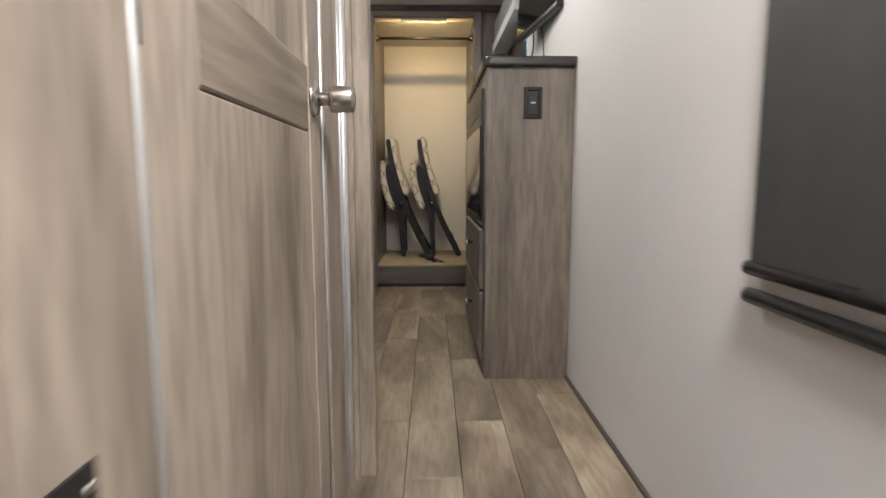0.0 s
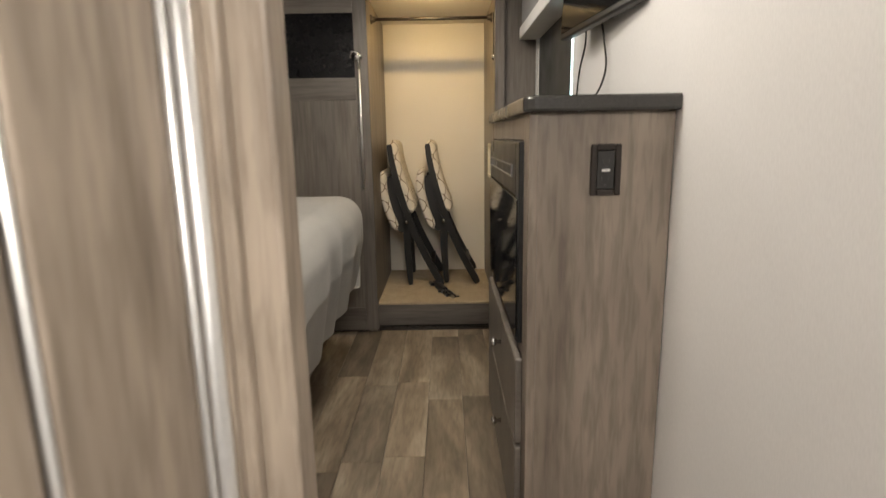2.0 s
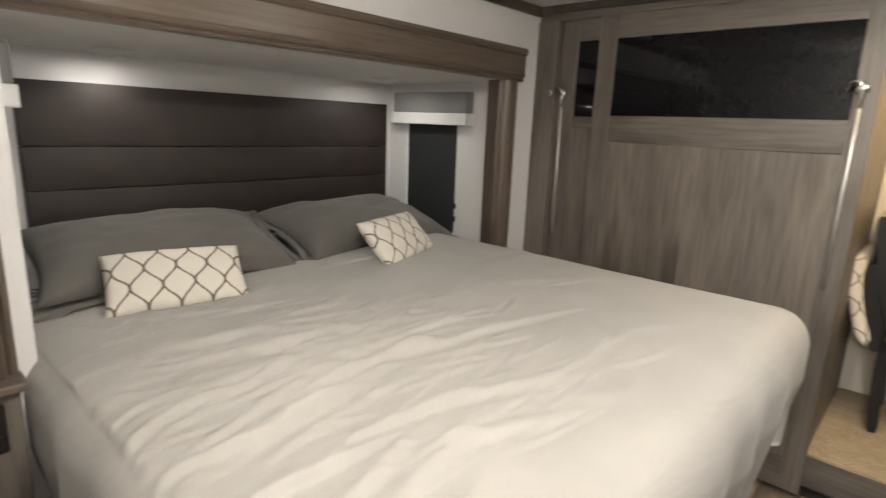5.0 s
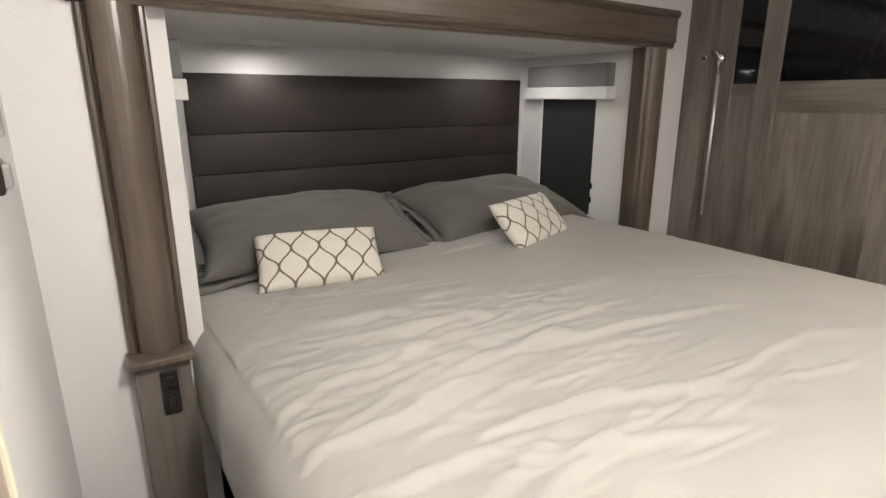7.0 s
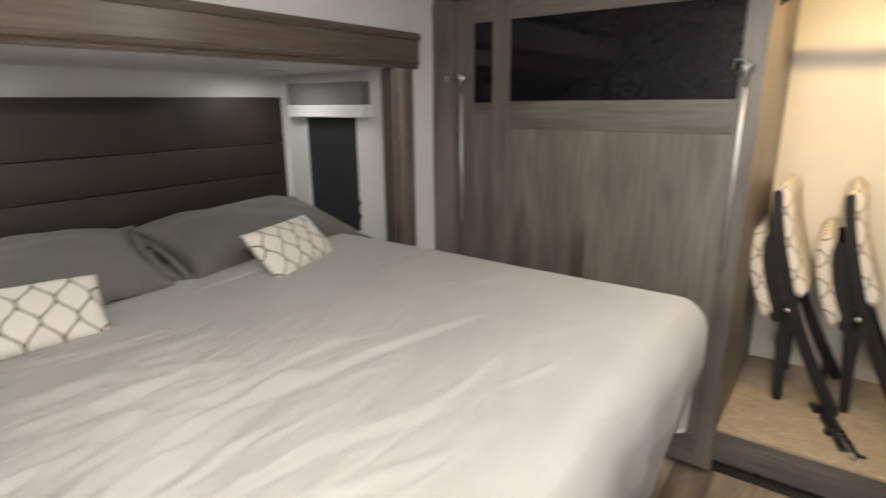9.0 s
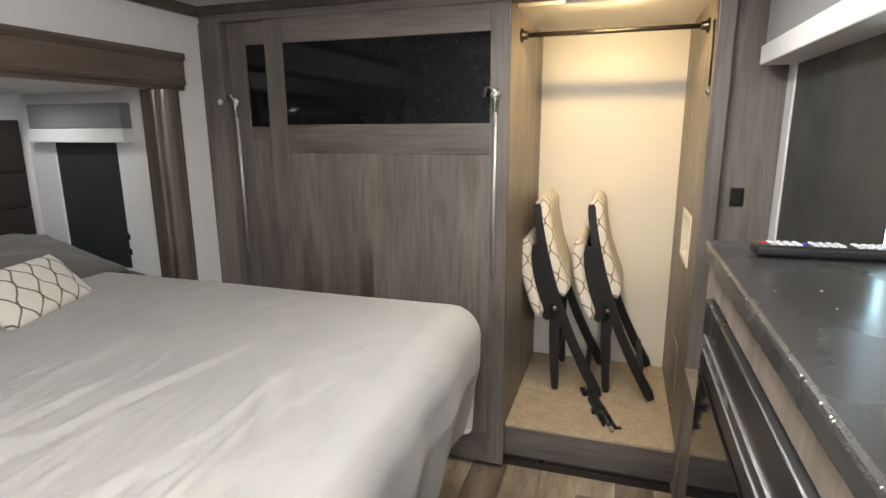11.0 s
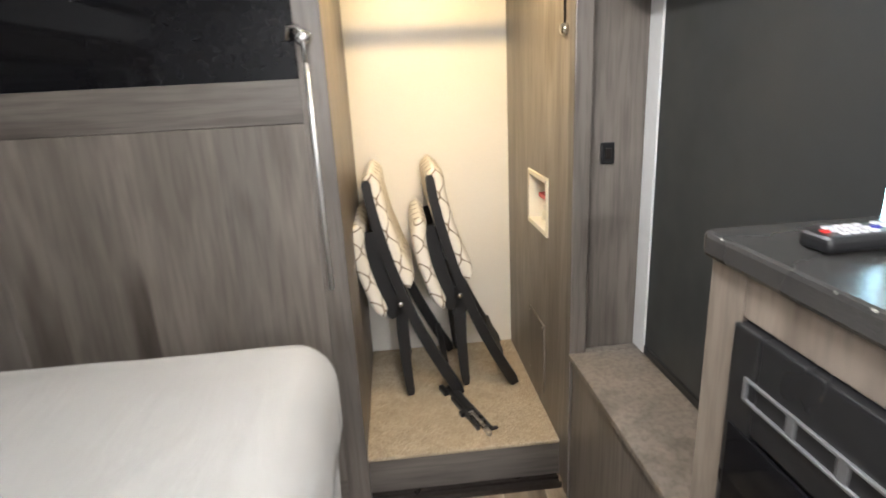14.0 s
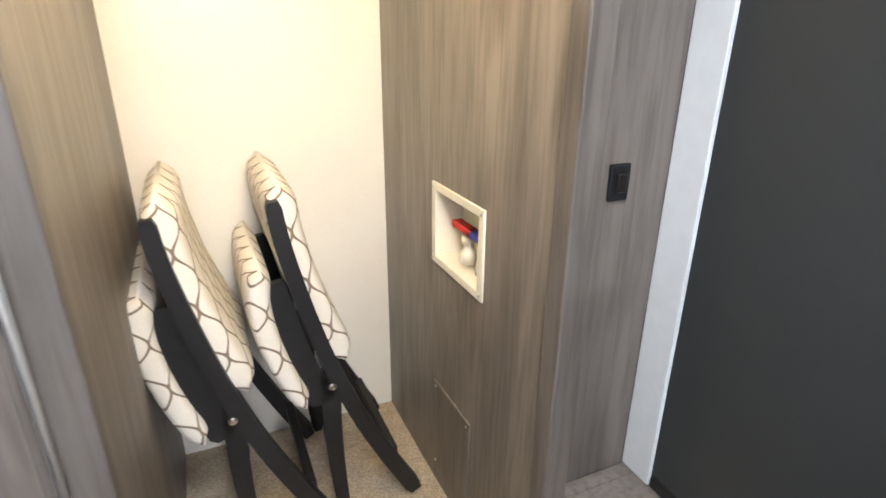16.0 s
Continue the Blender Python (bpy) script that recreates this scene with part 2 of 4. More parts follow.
M_LATTICE_CHAIR = lattice_fabric("lattice_chair_cloth", (0.74, 0.69, 0.60), (0.20, 0.15, 0.10), 0.045)


# ---- building helpers ----
def mesh_from(name, bm, mat, smooth=False):
    me = bpy.data.meshes.new(name)
    bmesh.ops.recalc_face_normals(bm, faces=bm.faces[:])
    bm.to_mesh(me)
    bm.free()
    for m in (mat if isinstance(mat, (list, tuple)) else [mat]):
        me.materials.append(m)
    if smooth:
        for p in me.polygons:
            p.use_smooth = True
    return me


def add_box(bm, lo, hi, bevel=0.0, segs=2):
    c = [(a + b) / 2 for a, b in zip(lo, hi)]
    s = [abs(b - a) for a, b in zip(lo, hi)]
    r = bmesh.ops.create_cube(bm, size=1, matrix=Matrix.Translation(c) @ Matrix.Diagonal((*s, 1)))
    if bevel > 0:
        es = list({e for v in r["verts"] for e in v.link_edges})
        bmesh.ops.bevel(bm, geom=es, offset=min(bevel, min(s) * 0.45), segments=segs, profile=0.5, affect="EDGES")


def thing(name, base, label, category, group="", kind=""):
    e = new(name)
    e.empty_display_size = 0.05
    e.location = base
    return tagged(e, label, category, group, kind)


def attach(ob, parent):
    """ob's mesh is written in world metres; it becomes a part of parent."""
    ob.parent = parent
    base = parent.matrix_basis.translation.copy()
    p = parent.parent
    while p:
        base += p.matrix_basis.translation
        p = p.parent
    ob.data.transform(Matrix.Translation(-base))
    return ob


def boxes(name, parent, mat, items, bevel=0.002, label="", segs=2):
    """One mesh of bevelled boxes, given by two corners each."""
    bm = bmesh.new()
    for lo, hi in items:
        add_box(bm, lo, hi, bevel, segs)
    ob = new(name, mesh_from(name, bm, mat))
    if label:
        tagged(ob, label)
    return attach(ob, parent) if parent else ob


def structure(name, mat, items, label, category, bevel=0.0):
    return tagged(boxes(name, None, mat, items, bevel), label, category, kind="structure")


def tube(name, parent, mat, pts, r, sides=10, label="", closed_ends=True):
    """A round bar along pts; r may be one number or one for each point."""
    bm = bmesh.new()
    rs = r if isinstance(r, (list, tuple)) else [r] * len(pts)
    rings = []
    up = Vector((0.3, 0.2, 0.93))
    for i, p in enumerate(pts):
        d = (Vector(pts[min(i + 1, len(pts) - 1)]) - Vector(pts[max(i - 1, 0)])).normalized()
        u = d.cross(up)
        if u.length < 1e-3:
            u = d.cross(Vector((1, 0, 0)))
        u.normalize()
        v = d.cross(u)
        rings.append([bm.verts.new(Vector(p) + rs[i] * (math.cos(a) * u + math.sin(a) * v)) for a in (2 * math.pi * k / sides for k in range(sides))])
    for a, b in zip(rings, rings[1:]):
        for k in range(sides):
            bm.faces.new((a[k], a[(k + 1) % sides], b[(k + 1) % sides], b[k]))
    if closed_ends:
        bm.faces.new(rings[0])
        bm.faces.new(rings[-1])
    ob = new(name, mesh_from(name, bm, mat, True))
    if label:
        tagged(ob, label)
    return attach(ob, parent) if parent else ob


def turned(name, parent, mat, place, axis, profile, sides=28, label=""):
    """A body of revolution: profile of (distance along axis, radius) from place."""
    a = Vector(axis).normalized()
    pts = [Vector(place) + a * d for d, _ in profile]
    bm = bmesh.new()
    u = a.orthogonal().normalized()
    v = a.cross(u)
    rings = [[bm.verts.new(p + max(r, 1e-4) * (math.cos(t) * u + math.sin(t) * v)) for t in (2 * math.pi * k / sides for k in range(sides))] for p, (_, r) in zip(pts, profile)]
    for x, y in zip(rings, rings[1:]):
        for k in range(sides):
            bm.faces.new((x[k], x[(k + 1) % sides], y[(k + 1) % sides], y[k]))
    bm.faces.new(rings[0])
    bm.faces.new(rings[-1])
    ob = new(name, mesh_from(name, bm, mat))
    for p in ob.data.polygons:
        p.use_smooth = len(p.vertices) == 4
    if label:
        tagged(ob, label)
    return attach(ob, parent) if parent else ob


def moulding(name, parent, mat, profile, a, b, out, side, label=""):
    """Sweeps a profile of (across, proud) from a to b; out is the proud direction, side the across direction."""
    bm = bmesh.new()
    o, s = Vector(out), Vector(side)
    ends = [[bm.verts.new(Vector(p) + s * w + o * h) for w, h in profile] for p in (a, b)]
    k = len(profile)
    for i in range(k):
        bm.faces.new((ends[0][i], ends[0][(i + 1) % k], ends[1][(i + 1) % k], ends[1][i]))
    bm.faces.new(ends[0])
    bm.faces.new(ends[1])
    ob = new(name, mesh_from(name, bm, mat))
    if label:
        tagged(ob, label)
    return attach(ob, parent) if parent else ob


# ---- large structure ----
XR, XL, XS, XB = 1.728, 0.982, -0.55, -1.40     # wall faces: right, hall left, bedroom side, slide-out back
CEIL = 1.95
YW, YC, YB = 4.80, 4.92, 5.757                  # wardrobe front, closet sill, closet back
CX0, CX1 = 0.797, 1.503                         # closet side faces
WY0, WY1, WZ0, WZ1 = 3.985, 4.735, 0.59, 1.64   # right window opening

structure("floor", M_TRIM, [((-1.5, 2.02, -0.06), (XR, 4.975, -0.012)), ((0.96, 2.02, -0.2), (XR, 2.05, -0.06)),
                            ((0.4, 1.72, -0.26), (XR, 2.02, -0.2)), ((0.4, 1.42, -0.46), (XR, 1.72, -0.4)), ((-1.5, -1.6, -0.66), (XR, 1.42, -0.6)),
                            ((0.4, 1.71, -0.4), (XR, 1.73, -0.26)), ((0.4, 1.41, -0.6), (XR, 1.43, -0.46))],
          "wood-look vinyl floor with steps up from the hall", "floor")
structure("wall_right", M_WALL, [((XR, -1.6, -0.66), (XR + 0.06, WY0, 2.0)), ((XR, WY1, -0.06), (XR + 0.06, 6.0, 2.0)),
                                 ((XR, WY0, -0.06), (XR + 0.06, WY1, WZ0)), ((XR, WY0, WZ1), (XR + 0.06, WY1, 2.0))],
          "white textured wallboard side wall with a window", "wall")
# Unseen wall; its opening is invented for the fill lamp behind it.
structure("wall_back", M_WALL, [((-1.56, -1.66, -0.66), (0.5, -1.6, 2.0)), ((1.7, -1.66, -0.66), (1.83, -1.6, 2.0)), ((0.5, -1.66, -0.66), (1.7, -1.6, 0.45)), ((0.5, -1.66, 1.55), (1.7, -1.6, 2.0))], "added unseen wall behind the hall with an opening for fill light", "wall")
structure("wall_hall_far", M_WALL, [((-1.56, -1.6, -0.66), (-1.5, 1.16, 2.0))], "white wallboard wall", "wall")
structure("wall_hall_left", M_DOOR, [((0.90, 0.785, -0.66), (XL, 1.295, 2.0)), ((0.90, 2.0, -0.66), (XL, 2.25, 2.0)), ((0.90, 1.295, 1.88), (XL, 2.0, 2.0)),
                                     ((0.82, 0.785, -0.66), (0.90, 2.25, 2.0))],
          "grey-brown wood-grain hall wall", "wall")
structure("wall_bath", M_WALL, [((-0.61, 2.25, -0.06), (0.90, 2.355, 2.0)), ((-1.5, 1.10, -0.66), (0.82, 1.16, 2.0))], "white wallboard wall beside the bed", "wall")
structure("wall_side", M_WALL, [((-0.61, 2.355, 0), (XS, 2.652, 2.0)), ((-0.61, 4.50, 0), (XS, 4.86, 2.0)), ((-0.61, 2.652, 1.60), (XS, 4.50, 2.0))],
          "white wallboard wall around the slide-out", "wall")
structure("wall_slide_back", M_WALL, [((XB - 0.05, 2.6, 0), (XB, 4.66, 1.65))], "white wallboard wall behind the headboard", "wall")


def slide_side(name, y0, y1):
    """Slide-out end wall with a window opening."""
    structure(name, M_WALL, [((XB, y0, 0), (-1.25, y1, 1.65)), ((-0.88, y0, 0), (-0.61, y1, 1.65)), ((-1.25, y0, 0), (-0.88, y1, 0.82)), ((-1.25, y0, 1.50), (-0.88, y1, 1.65))],
              "white wallboard end wall of the slide-out with a narrow window", "wall")


slide_side("wall_slide_north", 4.605, 4.655)
slide_side("wall_slide_south", 2.652, 2.70)
structure("ceiling", M_CEIL, [((-1.56, -1.66, CEIL), (1.83, 6.0, CEIL + 0.05)), ((XB, 2.70, 1.60), (-0.61, 4.605, 1.65))], "pale flat panelled ceiling", "ceiling")
structure("slide_floor", M_TRIM, [((XB, 2.70, 0.0), (-0.57, 4.605, 0.05))], "dark slide-out floor edge", "floor")

# closet shell
structure("wall_closet_back", M_CREAM, [((CX0 - 0.05, YB, 0), (CX1 + 0.05, YB + 0.05, 2.0))], "cream closet back panel", "wall")
structure("wall_closet_left", M_CLOSET, [((CX0 - 0.05, 4.84, 0), (CX0, YB, CEIL))], "grey-brown wood closet side panel", "wall")
BX0, BX1, BZ0, BZ1 = 5.102, 5.341, 0.892, 1.074   # washer box opening in the closet side (y0, y1, z0, z1)
structure("wall_closet_right", M_CLOSET, [((CX1, 4.84, 0), (CX1 + 0.05, BX0, CEIL)), ((CX1, BX1, 0), (CX1 + 0.05, YB, CEIL)),
                                          ((CX1, BX0, 0), (CX1 + 0.05, BX1, BZ0)), ((CX1, BX0, BZ1), (CX1 + 0.05, BX1, CEIL))],
          "grey-brown wood closet side panel with a valve box", "wall")
structure("wall_bulkhead", M_WARD, [((1.545, 4.823, 0), (XR, 4.88, CEIL))], "grey-brown wood panel beside the window", "wall")
structure("closet_post", M_WARD, [((1.492, 4.79, 0), (1.545, 4.84, CEIL))], "grey-brown wood closet door post", "trim", 0.004)
structure("closet_header", M_WARD_H, [((-0.61, 4.80, 1.885), (1.492, 4.86, CEIL))], "wood header over the closet doors, toned dark as unlit", "trim", 0.003)
structure("wardrobe_stile", M_WARD, [((-0.61, 4.79, 0), (-0.44, 4.86, 1.885))], "wood stile at the wardrobe end, toned dark as unlit", "trim", 0.003)
structure("wall_wardrobe_back", M_TRIM, [((-0.6, 5.4, 0), (0.70, 5.45, CEIL)), ((-0.66, 4.86, 0), (-0.61, 5.45, CEIL))], "dark wardrobe inside", "wall")
structure("closet_sill", M_WARD_H, [((0.70, YC, 0), (CX1, YC + 0.03, 0.146))], "wood riser under the closet, toned dark as unlit", "trim", 0.003)
structure("closet_carpet", M_CARPET, [((CX0, YC - 0.004, 0.136), (CX1, YB, 0.152))], "beige looped carpet on the closet floor", "carpet", 0.005)
structure("floor_track", M_BRONZE, [((0.0, 4.845, 0), (1.49, 4.85, 0.022)), ((0.0, 4.885, 0), (1.49, 4.89, 0.018)), ((0.0, 4.845, 0), (1.49, 4.915, 0.006))],
          "dark metal sliding door track on the floor", "door track")
structure("closet_top", M_CREAM, [((CX0, 5.02, 1.905), (CX1, YB, 1.93)), ((CX0, 4.86, 1.93), (CX1, 5.02, CEIL))], "cream closet ceiling panel", "ceiling")
structure("crown_trim", M_TRIM, [((XS, 2.15, 1.905), (XS + 0.022, 4.79, CEIL)), ((XS, 4.775, 1.915), (XR, 4.80, CEIL))], "dark wood trim under the ceiling", "trim", 0.004)
structure("baseboard", M_TRIM, [((XR - 0.012, 2.02, 0), (XR, 2.95, 0.012))], "thin dark floor trim", "trim", 0.002)


# ---- sliding wardrobe doors ----
def sliding_door(x0, x1, y, glass, panel, label):
    """Framed door with a dark glass light above and a recessed panel below."""
    d = thing("sliding_door", (x0, y, 0.02), label, "door", "wardrobe doors")
    gx0, gx1, gz0, gz1 = glass
    px0, px1, pz1 = panel
    t = 0.03
    boxes("stile", d, M_WARD, [((x0, y, 0.02), (min(gx0, px0), y + t, 1.885)), ((max(gx1, px1), y, 0.02), (x1, y + t, 1.885))], 0.003)
    bm = bmesh.new()
    lo, hi = min(gx0, px0), max(gx1, px1)
    for a, b in (((lo, y + 0.001, gz1), (hi, y + t, 1.885)), ((lo, y + 0.001, pz1), (hi, y + t, gz0)), ((lo, y + 0.001, 0.02), (hi, y + t, 0.16))):
        add_box(bm, a, b, 0.003)
    for a, b in ((lo, gx0), (gx1, hi)):
        if b - a > 0.004:
            add_box(bm, (a, y + 0.001, gz0), (b, y + t, gz1), 0.002)
    attach(new("rail", mesh_from("rail", bm, M_WARD_H)), d)
    # recessed panel of vertical boards
    k = max(1, round((hi - lo) / 0.125))
    w = (hi - lo) / k
    for i in range(k):
        boxes("board", d, M_BOARD, [((lo + i * w, y + 0.004 + 0.0004 * (i % 2), 0.158), (lo + (i + 1) * w + 0.0005, y + t - 0.004, pz1 + 0.002))], 0.0003, segs=1)
    boxes("glass", d, M_GLASS_D, [((gx0 - 0.002, y + 0.008, gz0 - 0.002), (gx1 + 0.002, y + t - 0.005, gz1 + 0.002))], 0.001, "dark tinted glass pane")
    return d


sliding_door(-0.232, 0.81, 4.802, (-0.148, 0.737, 1.458, 1.788), (-0.148, 0.66, 1.34), "wood-grain sliding door, toned dark as unlit, with tinted glass light")
sliding_door(-0.438, -0.18, 4.834, (-0.352, -0.24, 1.452, 1.792), (-0.352, -0.24, 1.40), "wood-grain sliding door, toned dark as unlit, with narrow glass light")


def pull_rod(x, y, z0, z1, lean):
    """Chrome hook bracket with a long thin pull rod hanging from it."""
    d = thing("door_pull", (x, y, z0), "chrome hook with a long thin pull rod", "door pull", "door pulls")
    tube("rod", d, M_TRIMM, [(x + lean, y, z0), (x + lean * 0.5, y, (z0 + z1) / 2), (x, y, z1 - 0.06)], 0.006, 8)
    tube("hook", d, M_CHROME, [(x, y + 0.004, z1 - 0.075), (x, y - 0.006, z1 - 0.03), (x, y - 0.012, z1 + 0.01), (x - 0.012, y - 0.012, z1 + 0.026), (x - 0.036, y - 0.01, z1 + 0.026), (x - 0.04, y - 0.004, z1 - 0.005)], 0.007, 8)
    turned("knuckle", d, M_CHROME, (x, y + 0.012, z1), (0, -1, 0), [(0, 0.020), (0.012, 0.023), (0.024, 0.018), (0.029, 0.006)], 16)
    return d


pull_rod(0.762, 4.784, 0.857, 1.560, 0.0)
pull_rod(-0.406, 4.816, 0.88, 1.557, 0.004)
turned("second_knuckle", None, M_CHROME, (-0.452, 4.79, 1.557), (0, -1, 0), [(0, 0.014), (0.014, 0.017), (0.022, 0.01)], 16)
tagged(bpy.data.objects["second_knuckle"], "chrome round catch on the wardrobe stile", "catch")
bpy.data.objects["second_knuckle"].name = "door_catch"

# ---- closet fittings ----
rod = thing("closet_rod", (CX0, 5.1, 1.81), "dark metal hanging rod across the closet", "closet rod")
tube("bar", rod, M_BRONZE, [(CX0 + 0.004, 5.1, 1.81), (CX1 - 0.004, 5.1, 1.81)], 0.0095, 16)
for sx, ax in ((CX0, 1), (CX1, -1)):
    turned("flange", rod, M_BRONZE, (sx, 5.1, 1.81), (ax, 0, 0), [(0, 0.028), (0.006, 0.028), (0.012, 0.018), (0.03, 0.016)], 20)

wb = thing("valve_box", (CX1, 5.22, 0.875), "cream recessed washer valve box with red and blue levers", "valve box")
fy0, fy1, fz0, fz1 = 5.083, 5.36, 0.876, 1.09
boxes("frame", wb, M_CREAMP, [((CX1 - 0.006, fy0, fz0), (CX1 + 0.002, BX0 + 0.004, fz1)), ((CX1 - 0.006, BX1 - 0.004, fz0), (CX1 + 0.002, fy1, fz1)),
                              ((CX1 - 0.006, BX0 + 0.004, fz0), (CX1 + 0.002, BX1 - 0.004, BZ0 + 0.004)), ((CX1 - 0.006, BX0 + 0.004, BZ1 - 0.004), (CX1 + 0.002, BX1 - 0.004, fz1))], 0.002)
boxes("tray", wb, M_CREAMP, [((CX1 + 0.075, BX0, BZ0), (CX1 + 0.08, BX1, BZ1)), ((CX1, BX0, BZ0), (CX1 + 0.075, BX0 + 0.004, BZ1)), ((CX1, BX1 - 0.004, BZ0), (CX1 + 0.075, BX1, BZ1)),
                             ((CX1, BX0, BZ0), (CX1 + 0.075, BX1, BZ0 + 0.004)), ((CX1, BX0, BZ1 - 0.004), (CX1 + 0.075, BX1, BZ1))], 0.0)
for vy, m in ((5.25, M_RED), (5.17, M_BLUE)):
    turned("valve", wb, M_CREAMP, (CX1 + 0.040, vy - 0.012, 0.907), (0, 0, 1), [(0, 0.02), (0.03, 0.02), (0.032, 0.013), (0.05, 0.013), (0.052, 0.018), (0.07, 0.018)], 16)
    boxes("lever", wb, m, [((CX1 + 0.022, vy - 0.055, 0.985), (CX1 + 0.050, vy + 0.05, 1.003))], 0.004, "red lever" if m is M_RED else "blue lever")
for sy in (fy0 + 0.012, fy1 - 0.012):
    for sz in (fz0 + 0.012, fz1 - 0.012):
        turned("screw", wb, M_STEEL, (CX1 - 0.006, sy, sz), (-1, 0, 0), [(0, 0.004), (0.002, 0.003)], 10)

hatch = thing("access_panel", (CX1, 5.23, 0.22), "thin brown wood access panel screwed to the closet side", "access panel")
boxes("cover", hatch, M_CLOSET, [((CX1 - 0.007, 5.12, 0.22), (CX1, 5.34, 0.514))], 0.002)
for sy in (5.134, 5.326):
    for sz in (0.235, 0.50):
        turned("screw", hatch, M_STEEL, (CX1 - 0.007, sy, sz), (-1, 0, 0), [(0, 0.004), (0.002, 0.003)], 10)

lamp = thing("closet_light", (1.15, 4.90, 1.9), "slim closet strip light under the header", "light")
boxes("housing", lamp, M_WHITE, [((0.99, 4.87, 1.880), (1.31, 4.93, 1.93))], 0.004)

guard = thing("door_latch", (1.50, 4.88, 1.55), "chrome door catch with a hanging cord", "latch")
turned("catch", guard, M_CHROME, (CX1, 4.90, 1.56), (-1, 0, 0), [(0, 0.018), (0.01, 0.02), (0.02, 0.012)], 16)
tube("cord", guard, M_BRONZE, [(1.496, 4.92, 1.80), (1.497, 4.91, 1.7), (1.496, 4.90, 1.58)], 0.004, 8)


# ---- switches ----
def rocker_switch(place, axis, label):
    """Small black rocker switch; axis is the way it faces."""
    d = thing("light_switch", place, label, "switch")
    a = Vector(axis)
    s = Vector((-a.y, a.x, 0))
    for nm, w, h, t0, t1, m in (("plate", 0.021, 0.032, 0.0, 0.009, M_BLACK), ("rocker", 0.010, 0.016, 0.008, 0.015, M_BRONZE)):
        p = Vector(place)
        c = [p + s * w * i + Vector((0, 0, h * j)) + a * t for i in (-1, 1) for j in (-1, 1) for t in (t0, t1)]
        lo = [min(v[k] for v in c) for k in range(3)]
        hi = [max(v[k] for v in c) for k in range(3)]
        boxes(nm, d, m, [(lo, hi)], 0.006 if nm == "plate" else 0.003, segs=3)
    return d


rocker_switch((1.605, 4.823, 1.204), (0, -1, 0), "black rocker switch on the wood panel by the window")
rocker_switch((-0.498, 2.585, 0.685), (1, 0, 0), "black rocker switch under the bedside ledge")
rocker_switch((-0.498, 2.585, 0.625), (1, 0, 0), "black rocker switch under the bedside ledge")


def wall_control(x, z, h):
    d = thing("wall_control", (x, 2.355, z), "small grey-brown wall switch beside the bed", "switch", "wall switches")
    boxes("plate", d, M_BRONZE, [((x - 0.03, 2.355, z - h), (x + 0.03, 2.371, z + h))], 0.005)
    boxes("toggle", d, M_GREYP, [((x - 0.018, 2.369, z - h * 0.7), (x + 0.018, 2.380, z + h * 0.7))], 0.004)


bdoor = thing("pocket_door", (0.67, 2.355, 0.0), "closed grey-brown wood door on the bathroom wall", "door")
boxes("leaf", bdoor, M_DOOR, [((0.46, 2.355, 0.0), (0.89, 2.369, 1.88))], 0.003)
boxes("edge", bdoor, M_CREAMP, [((0.450, 2.355, 0.0), (0.46, 2.373, 1.88))], 0.002, "pale wood edge strip")
wall_control(-0.06, 1.362, 0.030)
wall_control(-0.04, 1.287, 0.025)

# ---- outlet on the dresser end ----
outlet = thing("power_outlet", (1.5740, 2.9540, 0.9980), "grey power outlet in a dark bronze plate", "outlet")
boxes("plate", outlet, M_BRONZE, [((1.5400, 2.9440, 0.9980), (1.5540, 2.9530, 1.1120)), ((1.5940, 2.9440, 0.9980), (1.6080, 2.9530, 1.1120)), ((1.5540, 2.9440, 0.9980), (1.5940, 2.9530, 1.0120)), ((1.5540, 2.9440, 1.0980), (1.5940, 2.9530, 1.1120))], 0.003)
boxes("body", outlet, M_OUTLET, [((1.5545, 2.9465, 1.0125), (1.5935, 2.9530, 1.0975))], 0.002)
boxes("slot", outlet, M_BLACK, [((1.5650, 2.9455, z), (1.5675, 2.9470, z + 0.011)) for z in (1.0300, 1.0700)] + [((1.5795, 2.9455, z), (1.5820, 2.9470, z + 0.009)) for z in (1.0310, 1.0710)]
      + [((1.5710, 2.9455, z), (1.5770, 2.9470, z + 0.005)) for z in (1.0190, 1.0590)], 0.0)
boxes("button", outlet, M_WHITE, [((1.5645, 2.9440, 1.0515), (1.5835, 2.9470, 1.0575))], 0.001)


# ---- dresser with fireplace ----
DX, DY0, DY1, DZ = 1.402, 2.953, 3.915, 1.183
dresser = thing("dresser", (1.56, 3.43, 0), "grey-brown wood dresser with dark top and two drawers", "dresser")
for sy in (DY0, DY1 - 0.02):
    boxes("side_panel", dresser, M_END, [((DX + 0.02, sy, 0.0), (XR - 0.002, sy + 0.02, DZ))], 0.002, "light grey-brown wood end panel")
boxes("carcass", dresser, M_BLACK, [((DX + 0.10, DY0 + 0.02, 0.03), (XR - 0.01, DY1 - 0.02, DZ))], 0.0)
boxes("front_frame", dresser, M_END, [((DX, DY0 - 0.003, 0.0), (DX + 0.022, DY0 + 0.075, DZ)), ((DX, 3.839, 0.0), (DX + 0.022, DY1 + 0.001, DZ)),
                                      ((DX + 0.001, DY0 + 0.075, 1.122), (DX + 0.021, 3.839, DZ)), ((DX + 0.001, DY0 + 0.075, 0.585), (DX + 0.021, 3.839, 0.615)),
                                      ((DX + 0.001, DY0 + 0.075, 0.0), (DX + 0.021, 3.839, 0.06))], 0.003)
